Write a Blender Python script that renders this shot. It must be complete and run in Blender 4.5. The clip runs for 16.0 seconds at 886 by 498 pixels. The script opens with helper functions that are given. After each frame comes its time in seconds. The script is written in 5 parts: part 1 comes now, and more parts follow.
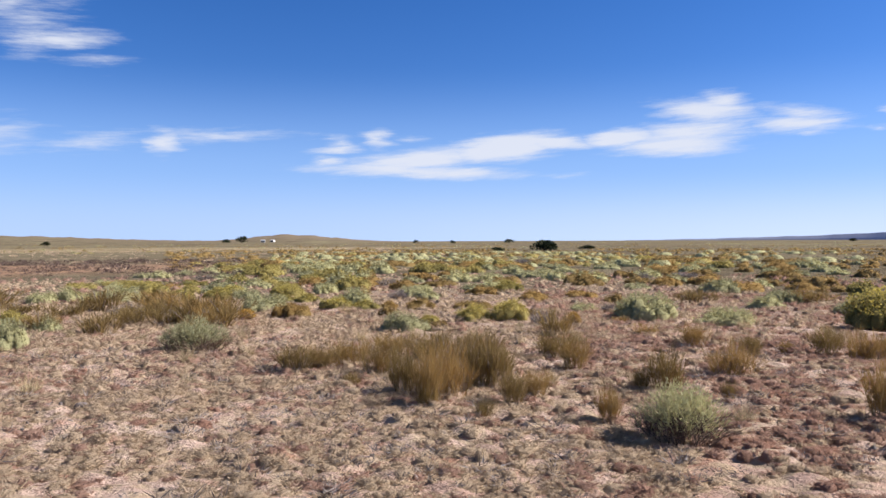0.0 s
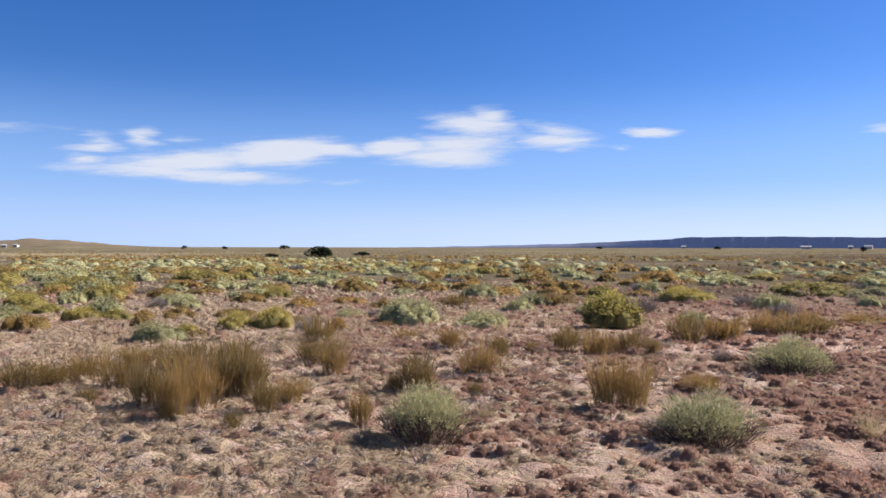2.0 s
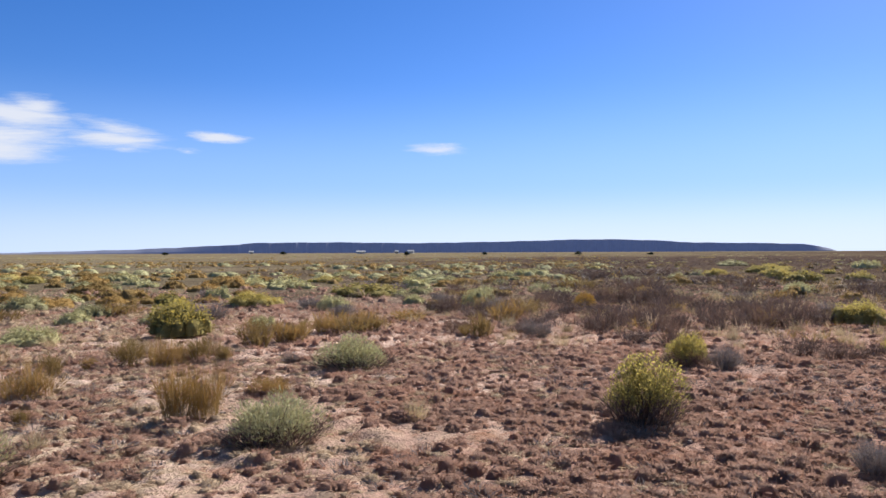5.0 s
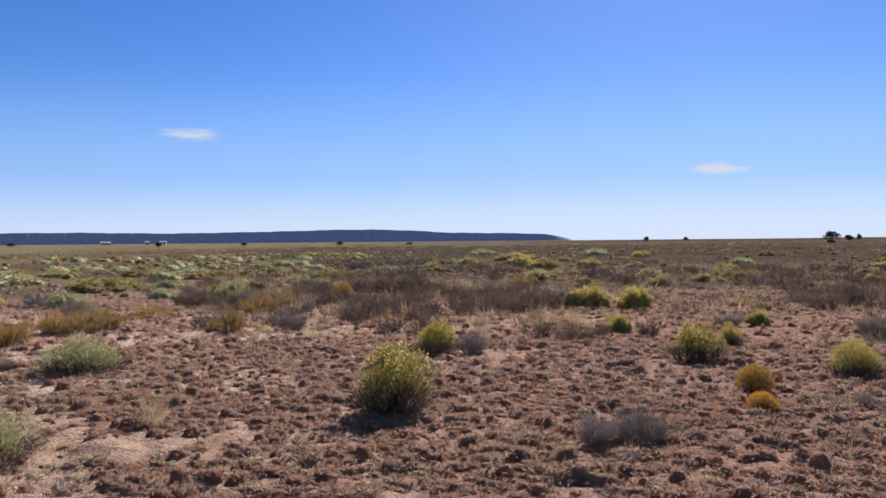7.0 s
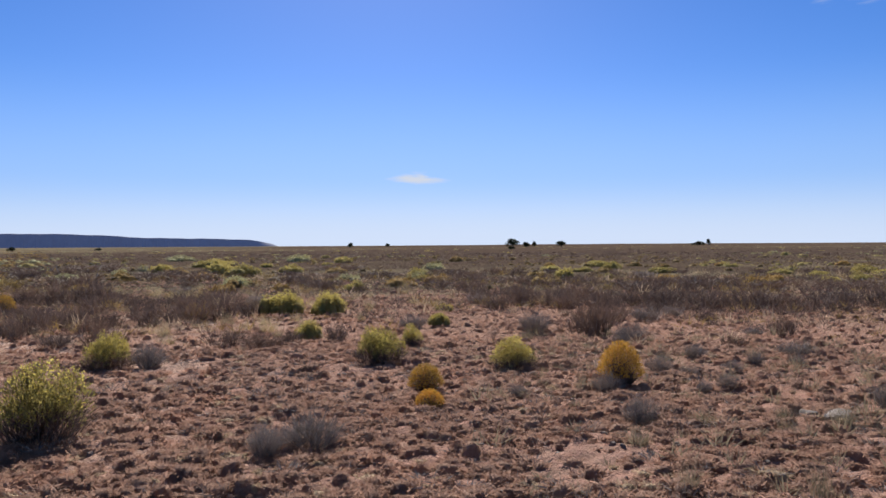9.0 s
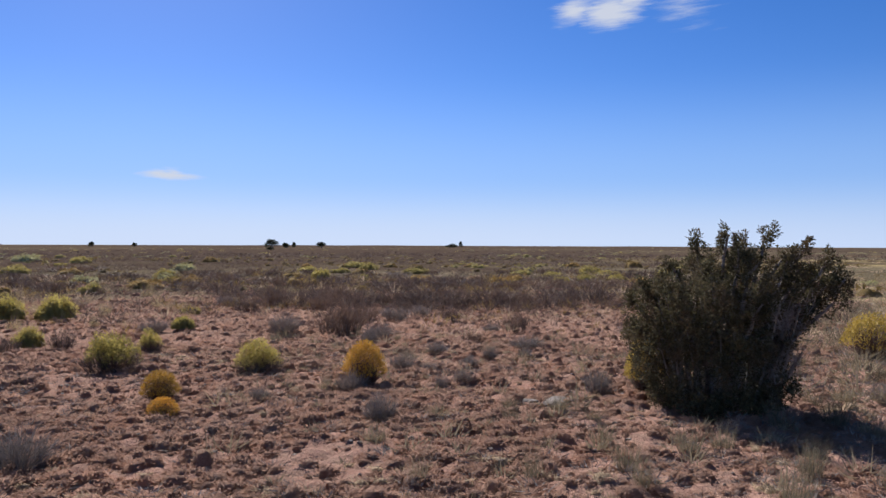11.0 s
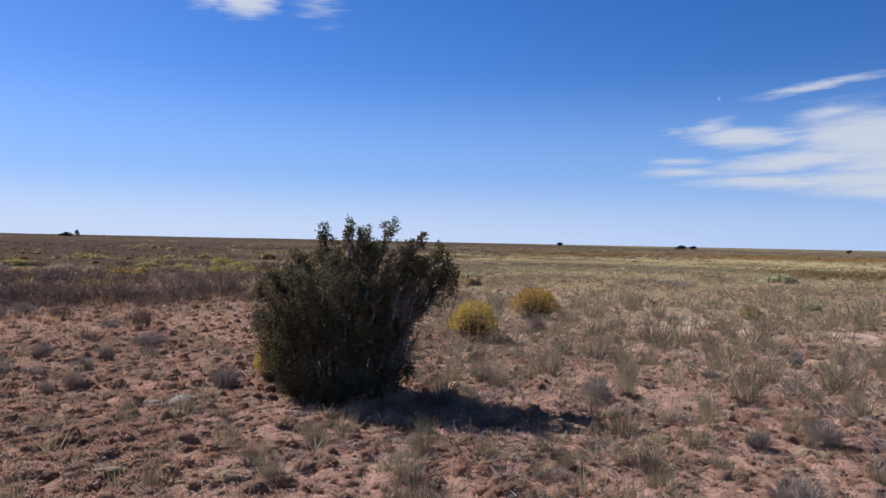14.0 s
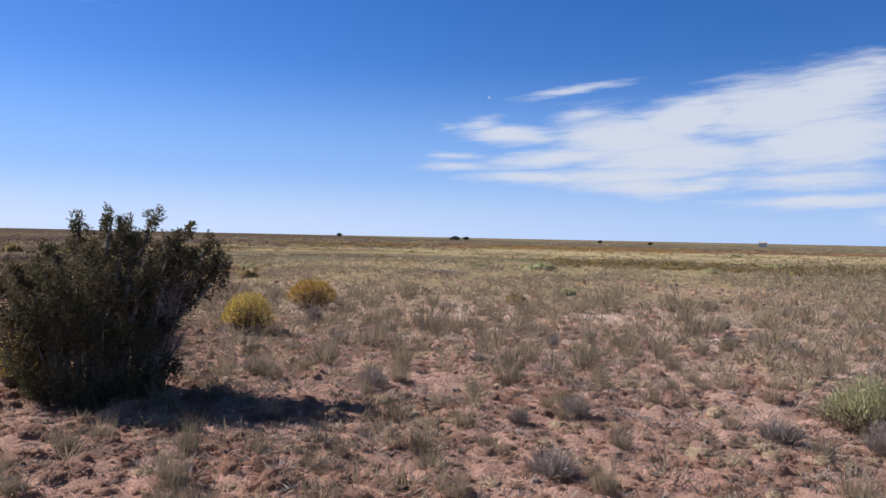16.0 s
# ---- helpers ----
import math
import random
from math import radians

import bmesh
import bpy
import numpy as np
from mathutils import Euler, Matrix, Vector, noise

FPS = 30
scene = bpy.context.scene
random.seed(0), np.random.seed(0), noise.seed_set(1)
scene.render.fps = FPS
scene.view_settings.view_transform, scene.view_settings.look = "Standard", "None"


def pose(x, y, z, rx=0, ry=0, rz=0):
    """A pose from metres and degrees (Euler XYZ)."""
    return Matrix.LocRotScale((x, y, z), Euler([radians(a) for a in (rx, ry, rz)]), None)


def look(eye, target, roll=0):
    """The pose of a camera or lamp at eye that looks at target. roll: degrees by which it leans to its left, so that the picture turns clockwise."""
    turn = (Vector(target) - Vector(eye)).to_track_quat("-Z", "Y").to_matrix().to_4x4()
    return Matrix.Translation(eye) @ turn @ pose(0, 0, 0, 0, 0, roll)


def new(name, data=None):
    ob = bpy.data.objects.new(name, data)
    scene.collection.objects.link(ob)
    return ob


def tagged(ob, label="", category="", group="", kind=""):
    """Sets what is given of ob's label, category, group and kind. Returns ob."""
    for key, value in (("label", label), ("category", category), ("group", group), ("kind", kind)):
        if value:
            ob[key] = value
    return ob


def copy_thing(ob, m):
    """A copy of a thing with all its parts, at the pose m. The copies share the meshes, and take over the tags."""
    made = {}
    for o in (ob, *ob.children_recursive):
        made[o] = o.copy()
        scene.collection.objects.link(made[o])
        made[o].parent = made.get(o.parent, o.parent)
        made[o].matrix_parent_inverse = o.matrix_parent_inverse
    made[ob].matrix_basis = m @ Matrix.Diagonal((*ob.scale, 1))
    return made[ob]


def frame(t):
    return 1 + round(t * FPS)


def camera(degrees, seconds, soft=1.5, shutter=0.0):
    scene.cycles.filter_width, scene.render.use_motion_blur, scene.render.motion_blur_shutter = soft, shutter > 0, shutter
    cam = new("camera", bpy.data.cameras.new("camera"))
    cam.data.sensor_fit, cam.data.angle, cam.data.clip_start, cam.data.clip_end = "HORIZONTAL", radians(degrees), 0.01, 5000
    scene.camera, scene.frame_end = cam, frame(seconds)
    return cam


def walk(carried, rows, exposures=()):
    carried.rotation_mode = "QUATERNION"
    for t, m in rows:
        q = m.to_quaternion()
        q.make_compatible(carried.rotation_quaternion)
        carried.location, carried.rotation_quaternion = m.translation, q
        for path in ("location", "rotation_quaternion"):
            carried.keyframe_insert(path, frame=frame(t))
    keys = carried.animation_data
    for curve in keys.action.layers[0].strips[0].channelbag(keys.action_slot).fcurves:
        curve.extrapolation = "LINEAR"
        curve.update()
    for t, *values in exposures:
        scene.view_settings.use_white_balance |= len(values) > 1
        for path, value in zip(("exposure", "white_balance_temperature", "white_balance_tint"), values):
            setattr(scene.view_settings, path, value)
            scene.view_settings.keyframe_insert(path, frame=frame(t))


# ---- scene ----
cam = camera(59.9, 16.0, soft=1.5)

# ---- camera: a pan from one standing place, with the sway of the arms ----
PATH = [
    (0.0, -0.396, 0.175, 1.599, 89.40, 0.22, -0.00),
    (0.5, -0.361, 0.167, 1.601, 90.05, 0.59, -4.75),
    (1.0, -0.324, 0.166, 1.595, 89.68, 0.82, -7.77),
    (1.5, -0.248, 0.179, 1.593, 89.98, 0.51, -12.26),
    (2.0, -0.176, 0.182, 1.587, 89.87, -0.10, -16.54),
    (2.5, -0.146, 0.193, 1.581, 89.80, -0.20, -21.10),
    (3.0, -0.163, 0.190, 1.589, 90.40, -0.60, -26.19),
    (3.5, -0.194, 0.186, 1.601, 90.67, 0.30, -31.74),
    (4.0, -0.207, 0.189, 1.601, 90.62, -0.26, -37.09),
    (4.5, -0.209, 0.218, 1.599, 90.33, -0.09, -42.84),
    (7.0, 0.056, 0.232, 1.598, 89.41, 0.49, -65.51),
    (7.5, 0.046, 0.218, 1.597, 88.53, 0.17, -70.99),
    (8.0, 0.097, 0.149, 1.593, 89.18, -0.24, -76.42),
    (8.5, 0.162, 0.061, 1.595, 89.29, 0.02, -82.32),
    (9.0, 0.183, -0.018, 1.598, 89.71, 0.35, -87.14),
    (11.5, 0.168, -0.202, 1.592, 89.75, -0.50, -109.57),
    (12.0, 0.163, -0.221, 1.597, 89.89, -0.75, -114.54),
    (12.5, 0.181, -0.235, 1.603, 90.07, -1.07, -119.50),
    (13.0, 0.207, -0.249, 1.604, 89.88, -0.80, -123.69),
    (13.5, 0.209, -0.245, 1.600, 89.57, -0.89, -127.66),
    (14.0, 0.209, -0.240, 1.597, 89.48, -1.14, -131.62),
    (14.5, 0.199, -0.258, 1.596, 88.85, -1.17, -135.74),
    (15.0, 0.182, -0.275, 1.598, 88.71, -1.36, -139.80),
    (15.5, 0.184, -0.284, 1.595, 88.78, -1.10, -143.37),
    (16.0, 0.179, -0.277, 1.591, 89.11, -1.16, -147.93),
]
EXPOSURES = [(0.0, 0.96, 6320, 12), (2.5, 0.92, 6340, 12), (4.5, 1.02, 6420, 11), (7.0, 0.78, 6460, 10), (9.0, 0.73, 6430, 10),
             (11.5, 0.66, 6200, 11), (12.5, 0.62, 6140, 11), (14.0, 0.63, 6120, 11), (16.0, 0.76, 6180, 11)]
walk(cam, [(t, pose(*p)) for t, *p in PATH], EXPOSURES)

# ---- sun and sky ----
SUN_AZ, SUN_EL = 83.0, 36.0          # degrees; the azimuth runs from +y towards +x
sun = new("sun", bpy.data.lights.new("sun", "SUN"))
sun.data.energy, sun.data.angle, sun.data.color = 5.0, radians(0.5), (1.0, 0.95, 0.88)
_a, _e = radians(SUN_AZ), radians(SUN_EL)
sun.matrix_world = look((20 * math.sin(_a) * math.cos(_e), 20 * math.cos(_a) * math.cos(_e), 20 * math.sin(_e)), (0, 0, 0))


class Nodes:
    """Short calls for building a node tree."""

    def __init__(self, tree):
        self.tree = tree

    def add(self, kind, **props):
        n = self.tree.nodes.new(kind)
        for k, v in props.items():
            setattr(n, k, v)
        return n

    def plug(self, sock, value):
        if isinstance(value, bpy.types.NodeSocket):
            self.tree.links.new(value, sock)
        else:
            sock.default_value = value

    def math(self, op, a, b=0.0, c=0.0, clamp=False):
        n = self.add("ShaderNodeMath", operation=op, use_clamp=clamp)
        for s, v in zip(n.inputs, (a, b, c)):
            self.plug(s, v)
        return n.outputs[0]

    def vec(self, op, a, b=(0, 0, 0)):
        n = self.add("ShaderNodeVectorMath", operation=op)
        self.plug(n.inputs[0], a)
        self.plug(n.inputs[1], b)
        return n.outputs["Value"] if op in ("LENGTH", "DOT_PRODUCT") else n.outputs[0]

    def place(self, v, loc=(0, 0, 0), rot=0.0, scale=(1, 1, 1), kind="TEXTURE"):
        n = self.add("ShaderNodeMapping", vector_type=kind)
        self.plug(n.inputs["Vector"], v)
        n.inputs["Location"].default_value = loc
        n.inputs["Rotation"].default_value = (0, 0, rot)
        n.inputs["Scale"].default_value = scale
        return n.outputs[0]

    def noise(self, v, scale, detail=4.0, rough=0.55, distort=0.0, color=False):
        n = self.add("ShaderNodeTexNoise")
        self.plug(n.inputs["Vector"], v)
        n.inputs["Scale"].default_value = scale
        n.inputs["Detail"].default_value = detail
        n.inputs["Roughness"].default_value = rough
        n.inputs["Distortion"].default_value = distort
        return n.outputs["Color" if color else "Fac"]

    def span(self, v, lo, hi, to_lo=0.0, to_hi=1.0, smooth=True):
        n = self.add("ShaderNodeMapRange", interpolation_type="SMOOTHSTEP" if smooth else "LINEAR")
        for s, x in zip(n.inputs, (v, lo, hi, to_lo, to_hi)):
            self.plug(s, x)
        return n.outputs[0]

    def mix(self, fac, a, b, kind="MIX"):
        n = self.add("ShaderNodeMix", data_type="RGBA", blend_type=kind)
        self.plug(n.inputs[0], fac)
        self.plug(n.inputs[6], a if isinstance(a, bpy.types.NodeSocket) else (*a, 1))
        self.plug(n.inputs[7], b if isinstance(b, bpy.types.NodeSocket) else (*b, 1))
        return n.outputs[2]


# clouds: azimuth, elevation, half width, half height (degrees), tilt, thickness
CLOUDS_WEST = [
    (-2.0, 5.1, 8.79, 0.38, -1.2, 1.2), (-1.81, 6.05, 5.45, 0.59, 4.7, 1.4), (4.45, 6.81, 4.98, 0.67, 5.7, 1.6), (7.77, 7.18, 4.01, 0.34, -2.8, 1.4), (-8.28, 5.95, 1.56, 0.29, 3.9, 0.9),
    (-7.86, 6.79, 2.45, 0.19, 2.3, 0.87), (-7.87, 7.31, 1.12, 0.33, 3.1, 0.62), (-4.75, 7.53, 1.36, 0.55, 6.9, 0.87), (-2.24, 7.52, 1.36, 0.17, 0.1, 0.45), (8.39, 4.75, 2.89, 0.29, 2.2, 0.4),
]
CLOUDS_FAR_WEST = [
    (-24.67, 6.85, 3.6, 0.49, 8.7, 0.72), (-16.15, 7.57, 5.64, 0.38, 2.4, 0.74), (-19.71, 7.04, 1.33, 0.67, 24.5, 0.9), (-26.48, 13.3, 3.66, 0.49, 8.2, 0.92), (-27.87, 13.2, 2.31, 0.77, 23.0, 0.72),
    (-27.97, 14.3, 3.36, 1.37, 3.9, 0.54), (-29.45, 15.12, 2.47, 0.66, 12.9, 0.67), (-30.42, 6.98, 3.38, 0.82, 4.5, 0.52), (-24.32, 12.24, 2.45, 0.44, 3.3, 0.4),
]
CLOUDS_NORTH = [
    (13.05, 7.38, 3.02, 0.46, 4.7, 1.5), (17.07, 6.83, 5.17, 0.55, 1.7, 1.3), (17.67, 7.58, 4.52, 0.59, 0.6, 1.2), (19.02, 9.05, 3.87, 0.67, -6.4, 1.2), (20.01, 9.63, 2.04, 0.51, -11.2, 1.0),
    (24.98, 8.57, 3.03, 0.38, -9.9, 0.85), (24.8, 7.79, 3.18, 0.42, -1.3, 1.15), (25.55, 7.12, 1.3, 0.17, -4.5, 0.65), (31.35, 8.33, 1.81, 0.25, -3.4, 1.4), (29.37, 7.25, 1.0, 0.17, -0.8, 0.65),
    (47.61, 7.54, 2.37, 0.25, -2.5, 1.0),
]
CLOUDS_EAST = [
    (85.15, 4.92, 2.09, 0.21, -1.4, 1.35), (85.66, 5.09, 0.91, 0.21, -3.1, 1.0), (114.57, 16.79, 1.89, 0.59, 16.7, 1.2), (117.09, 16.61, 2.28, 0.76, 7.9, 1.4), (118.86, 17.35, 1.47, 0.51, 1.1, 1.2),
    (122.3, 16.54, 2.04, 0.93, -10.2, 0.5), (122.52, 16.06, 1.35, 0.38, 7.4, 0.45),
]
CLOUDS_SOUTH = [
    (157.48, 10.85, 4.22, 0.25, 9.0, 1.1), (148.23, 8.05, 1.59, 0.22, 2.7, 0.62), (150.53, 8.29, 2.3, 0.42, 11.8, 0.9), (153.03, 7.61, 4.49, 0.51, -0.1, 1.2), (158.34, 9.13, 3.54, 0.49, 9.0, 0.74),
    (148.91, 5.31, 4.08, 0.33, 2.0, 0.87), (148.37, 6.15, 2.38, 0.27, 0.0, 0.82), (156.45, 6.06, 6.63, 0.55, 5.8, 1.3), (164.99, 8.64, 5.06, 1.09, 13.0, 1.5), (161.53, 4.74, 8.41, 0.55, 1.5, 1.25),
    (161.31, 7.34, 5.77, 1.18, 1.6, 1.5), (164.48, 6.0, 8.27, 0.93, 0.9, 1.4), (171.49, 9.17, 7.74, 1.52, 4.2, 1.5), (175.05, 10.47, 5.19, 1.18, 6.1, 1.3), (176.96, 11.75, 2.42, 0.59, -3.3, 0.9),
    (174.05, 6.91, 6.36, 1.52, 4.2, 1.5),
]
CLOUDS_LOW_SOUTH = [
    (155.13, 4.53, 6.24, 0.38, -1.0, 1.15), (162.73, 3.93, 6.35, 0.55, -1.8, 1.15), (166.12, 3.93, 3.52, 0.46, 10.4, 1.1), (173.37, 4.34, 7.16, 0.51, 0.0, 1.05), (174.75, 2.89, 7.0, 0.38, 1.8, 1.2),
    (177.86, 1.72, 2.4, 0.44, 6.5, 0.62), (186.0, 6.8, 9.0, 3.0, 8, 1.4),
]
MOON = (151.14, 10.31, 0.13)

world = bpy.data.worlds.new("sky")
scene.world = world
world.use_nodes = True
w = Nodes(world.node_tree)
sky = w.add("ShaderNodeTexSky", sky_type="NISHITA", sun_disc=False, sun_elevation=radians(SUN_EL), sun_rotation=radians(SUN_AZ),
            altitude=1700.0, air_density=1.0, dust_density=0.6, ozone_density=3.0)
way = w.add("ShaderNodeTexCoord").outputs["Generated"]
sep = w.add("ShaderNodeSeparateXYZ")
w.plug(sep.inputs[0], way)
az = w.math("MULTIPLY", w.math("ARCTAN2", sep.outputs[0], sep.outputs[1]), 180 / math.pi)
el = w.math("MULTIPLY", w.math("ARCSINE", sep.outputs[2]), 180 / math.pi)
comb = w.add("ShaderNodeCombineXYZ")
w.plug(comb.inputs[0], az)
w.plug(comb.inputs[1], el)
flat = comb.outputs[0]
streaks = w.place(flat, scale=(6.0, 1.0, 1.0))
warp = w.vec("MULTIPLY", w.vec("SUBTRACT", w.noise(streaks, 0.45, 5, 0.6, color=True), (0.5, 0.5, 0.5)), (2.2, 0.6, 0))
warp2 = w.vec("MULTIPLY", w.vec("SUBTRACT", w.noise(w.place(flat, scale=(5.0, 0.9, 1.0)), 1.6, 5, 0.65, color=True), (0.5, 0.5, 0.5)), (2.6, 0.6, 0))
warped = w.vec("ADD", w.vec("ADD", flat, warp), warp2)
cover = None
for caz, cel, cw, ch, tilt, thick in CLOUDS_WEST + CLOUDS_FAR_WEST + CLOUDS_NORTH + CLOUDS_EAST + CLOUDS_SOUTH + CLOUDS_LOW_SOUTH:
    away = w.vec("LENGTH", w.place(warped, (caz, cel, 0), radians(tilt), (cw * 1.28, ch * 2.05, 1)))
    here = w.math("MULTIPLY_ADD", away, -thick, thick)
    cover = here if cover is None else w.math("MAXIMUM", cover, here)
fine = w.noise(w.place(flat, rot=radians(4), scale=(7.0, 0.8, 1.0)), 1.3, 7, 0.68)
cover = w.math("ADD", cover, w.math("MULTIPLY_ADD", fine, 1.35, -0.78))
cover = w.span(cover, -0.05, 0.95)
cover = w.math("MULTIPLY", cover, 0.92)
away = w.vec("LENGTH", w.place(flat, (MOON[0], MOON[1], 0), 0.0, (MOON[2], MOON[2], 1)))
cover = w.math("MAXIMUM", cover, w.span(away, 1.0, 0.6, 0.0, 0.35))
blue = w.add("ShaderNodeHueSaturation")
w.plug(blue.inputs["Color"], sky.outputs[0])
blue.inputs["Saturation"].default_value = 1.3
tint = w.mix(1.0, blue.outputs[0], (1.01, 0.97, 1.24), "MULTIPLY")
tint = w.mix(w.span(el, 13.0, 3.0, 0.0, 0.62), tint, (3.5, 5.7, 10.0))       # pale air towards the horizon
toward = w.vec("DOT_PRODUCT", way, (math.sin(_a), math.cos(_a), 0.0))
rim_air = w.mix(w.span(toward, -0.3, 1.0), (4.9, 6.6, 9.9), (7.4, 8.6, 10.8))
tint = w.mix(w.span(el, 5.2, -0.8, 0.0, 0.95), tint, rim_air)
tint = w.mix(w.span(el, 18.0, 45.0), tint, sky.outputs[0])                    # the plain sky overhead
clouded = w.mix(cover, tint, (7.6, 7.9, 8.6))
back = world.node_tree.nodes["Background"]
w.plug(back.inputs[0], clouded)
back.inputs[1].default_value = 0.0536

# ---- materials ----


def leafy(name, dark, light, other, share=0.25, glow=0.3, rough=0.75, patch=1.5, fuzz=0.0):
    """Leaves and stalks: each one its own shade between dark and light, drifting towards another colour in patches; thin enough to let light through."""
    m = bpy.data.materials.new(name)
    m.use_nodes = True
    n = Nodes(m.node_tree)
    bsdf = m.node_tree.nodes["Principled BSDF"]
    out = m.node_tree.nodes["Material Output"]
    rnd = n.add("ShaderNodeNewGeometry").outputs["Random Per Island"]
    obj = n.add("ShaderNodeObjectInfo").outputs["Random"]
    pos = n.add("ShaderNodeNewGeometry").outputs["Position"]
    col = n.mix(rnd, dark, light)
    drift = n.span(n.math("ADD", n.noise(pos, patch, 2), n.math("MULTIPLY_ADD", obj, 0.5, -0.25)), 0.42, 0.68, 0.0, share * 2)
    col = n.mix(n.math("MINIMUM", drift, 1.0), col, other)
    if fuzz:
        grain = n.noise(pos, 70.0, 4, 0.75)
        col = n.mix(n.span(grain, 0.35, 0.65, 0.0, 0.75), col, n.mix(n.noise(pos, 25.0, 3), dark, other))
        bmp = n.add("ShaderNodeBump")
        bmp.inputs["Strength"].default_value = fuzz
        bmp.inputs["Distance"].default_value = 0.04
        n.plug(bmp.inputs["Height"], grain)
        n.plug(bsdf.inputs["Normal"], bmp.outputs[0])
    tone = n.math("MULTIPLY_ADD", obj, 0.4, 0.8)
    hsv = n.add("ShaderNodeHueSaturation")
    n.plug(hsv.inputs["Color"], col)
    n.plug(hsv.inputs["Value"], tone)
    n.plug(bsdf.inputs["Base Color"], hsv.outputs[0])
    bsdf.inputs["Roughness"].default_value = rough
    bsdf.inputs["Specular IOR Level"].default_value = 0.08
    thin = n.add("ShaderNodeBsdfTranslucent")
    n.plug(thin.inputs["Color"], hsv.outputs[0])
    both = n.add("ShaderNodeMixShader")
    both.inputs[0].default_value = glow
    n.plug(both.inputs[1], bsdf.outputs[0])
    n.plug(both.inputs[2], thin.outputs[0])
    n.plug(out.inputs["Surface"], both.outputs[0])
    return m


def plain(name, a, b, scale=3.0, rough=0.85, bump=0.3, bump_scale=40.0):
    m = bpy.data.materials.new(name)
    m.use_nodes = True
    n = Nodes(m.node_tree)
    bsdf = m.node_tree.nodes["Principled BSDF"]
    pos = n.add("ShaderNodeNewGeometry").outputs["Position"]
    n.plug(bsdf.inputs["Base Color"], n.mix(n.span(n.noise(pos, scale, 5, 0.65), 0.3, 0.7), a, b))
    bsdf.inputs["Roughness"].default_value = rough
    bmp = n.add("ShaderNodeBump")
    bmp.inputs["Strength"].default_value = bump
    bmp.inputs["Distance"].default_value = 0.02
    n.plug(bmp.inputs["Height"], n.noise(pos, bump_scale, 4))
    n.plug(bsdf.inputs["Normal"], bmp.outputs[0])
    return m


def soil():
    """Pinkish sand with grit and litter; with distance the plant cover closes over it."""
    m = bpy.data.materials.new("desert_soil")
    m.use_nodes = True
    n = Nodes(m.node_tree)
    bsdf = m.node_tree.nodes["Principled BSDF"]
    pos = n.add("ShaderNodeNewGeometry").outputs["Position"]
    far = n.vec("LENGTH", n.vec("MULTIPLY", pos, (1, 1, 0)))
    sand = n.mix(n.span(n.noise(pos, 0.55, 5, 0.6), 0.35, 0.68), (0.475, 0.308, 0.238), (0.62, 0.452, 0.365))
    sand = n.mix(n.span(n.noise(pos, 2.3, 4, 0.6), 0.52, 0.70), sand, (0.36, 0.19, 0.12))
    red = n.vec("LENGTH", n.place(pos, (14.0, -3.0, 0), 0.0, (24.0, 9.0, 1e9)))
    red = n.math("ADD", red, n.math("MULTIPLY_ADD", n.noise(pos, 0.35, 4, 0.6), 0.8, -0.4))
    sand = n.mix(n.span(red, 1.2, 0.55, 0.0, 0.85), sand, n.mix(n.noise(pos, 3.0, 4), (0.30, 0.155, 0.117), (0.46, 0.272, 0.210)))
    straw = n.vec("LENGTH", n.place(pos, (-5.0, 9.0, 0), radians(-20), (11.0, 8.0, 1e9)))
    straw = n.math("MULTIPLY", n.span(straw, 1.25, 0.6), n.span(n.noise(pos, 5.0, 5, 0.7), 0.42, 0.60, 0.0, 0.75))
    sand = n.mix(straw, sand, n.mix(n.noise(pos, 45.0, 3), (0.34, 0.26, 0.16), (0.56, 0.44, 0.29)))
    grit = n.noise(pos, 38.0, 3, 0.7)
    sand = n.mix(n.span(grit, 0.56, 0.72, 0.0, 0.65), sand, (0.20, 0.135, 0.10))
    sand = n.mix(n.span(n.noise(pos, 55.0, 2, 0.6), 0.62, 0.74, 0.0, 0.6), sand, (0.50, 0.40, 0.32))
    litter = n.math("MULTIPLY", n.span(n.noise(pos, 9.0, 6, 0.78), 0.44, 0.56), n.span(n.noise(pos, 1.1, 3, 0.6), 0.34, 0.58, 0.35, 1.0))
    sand = n.mix(n.math("MULTIPLY", litter, 0.4), sand, n.mix(n.noise(pos, 26.0, 3), (0.14, 0.10, 0.08), (0.35, 0.265, 0.19)))
    cover = n.mix(n.span(n.noise(pos, 0.035, 6, 0.7), 0.36, 0.66), (0.105, 0.086, 0.054), (0.18, 0.15, 0.095))
    cover = n.mix(n.span(n.noise(pos, 0.012, 4, 0.6, 0.5), 0.50, 0.66), cover, (0.19, 0.17, 0.098))
    cover = n.mix(n.span(n.noise(pos, 0.16, 4, 0.7), 0.58, 0.72, 0.0, 0.6), cover, (0.31, 0.22, 0.14))
    for px, py, ang, lx, ly, strength, tone in MEADOWS:
        inside = n.vec("LENGTH", n.place(pos, (px, py, 0), radians(ang), (lx, ly, 1e9)))
        inside = n.math("ADD", inside, n.math("MULTIPLY_ADD", n.noise(pos, 0.07, 5, 0.7), 1.2, -0.6))
        cover = n.mix(n.span(inside, 1.15, 0.6, 0.0, strength), cover, tone)
    cover = n.mix(n.span(n.noise(pos, 0.09, 7, 0.75), 0.50, 0.62, 0.0, 0.55), cover, (0.085, 0.068, 0.042))
    reach = n.math("ADD", far, n.math("MULTIPLY_ADD", n.noise(pos, 0.12, 4, 0.6), 28.0, -14.0))
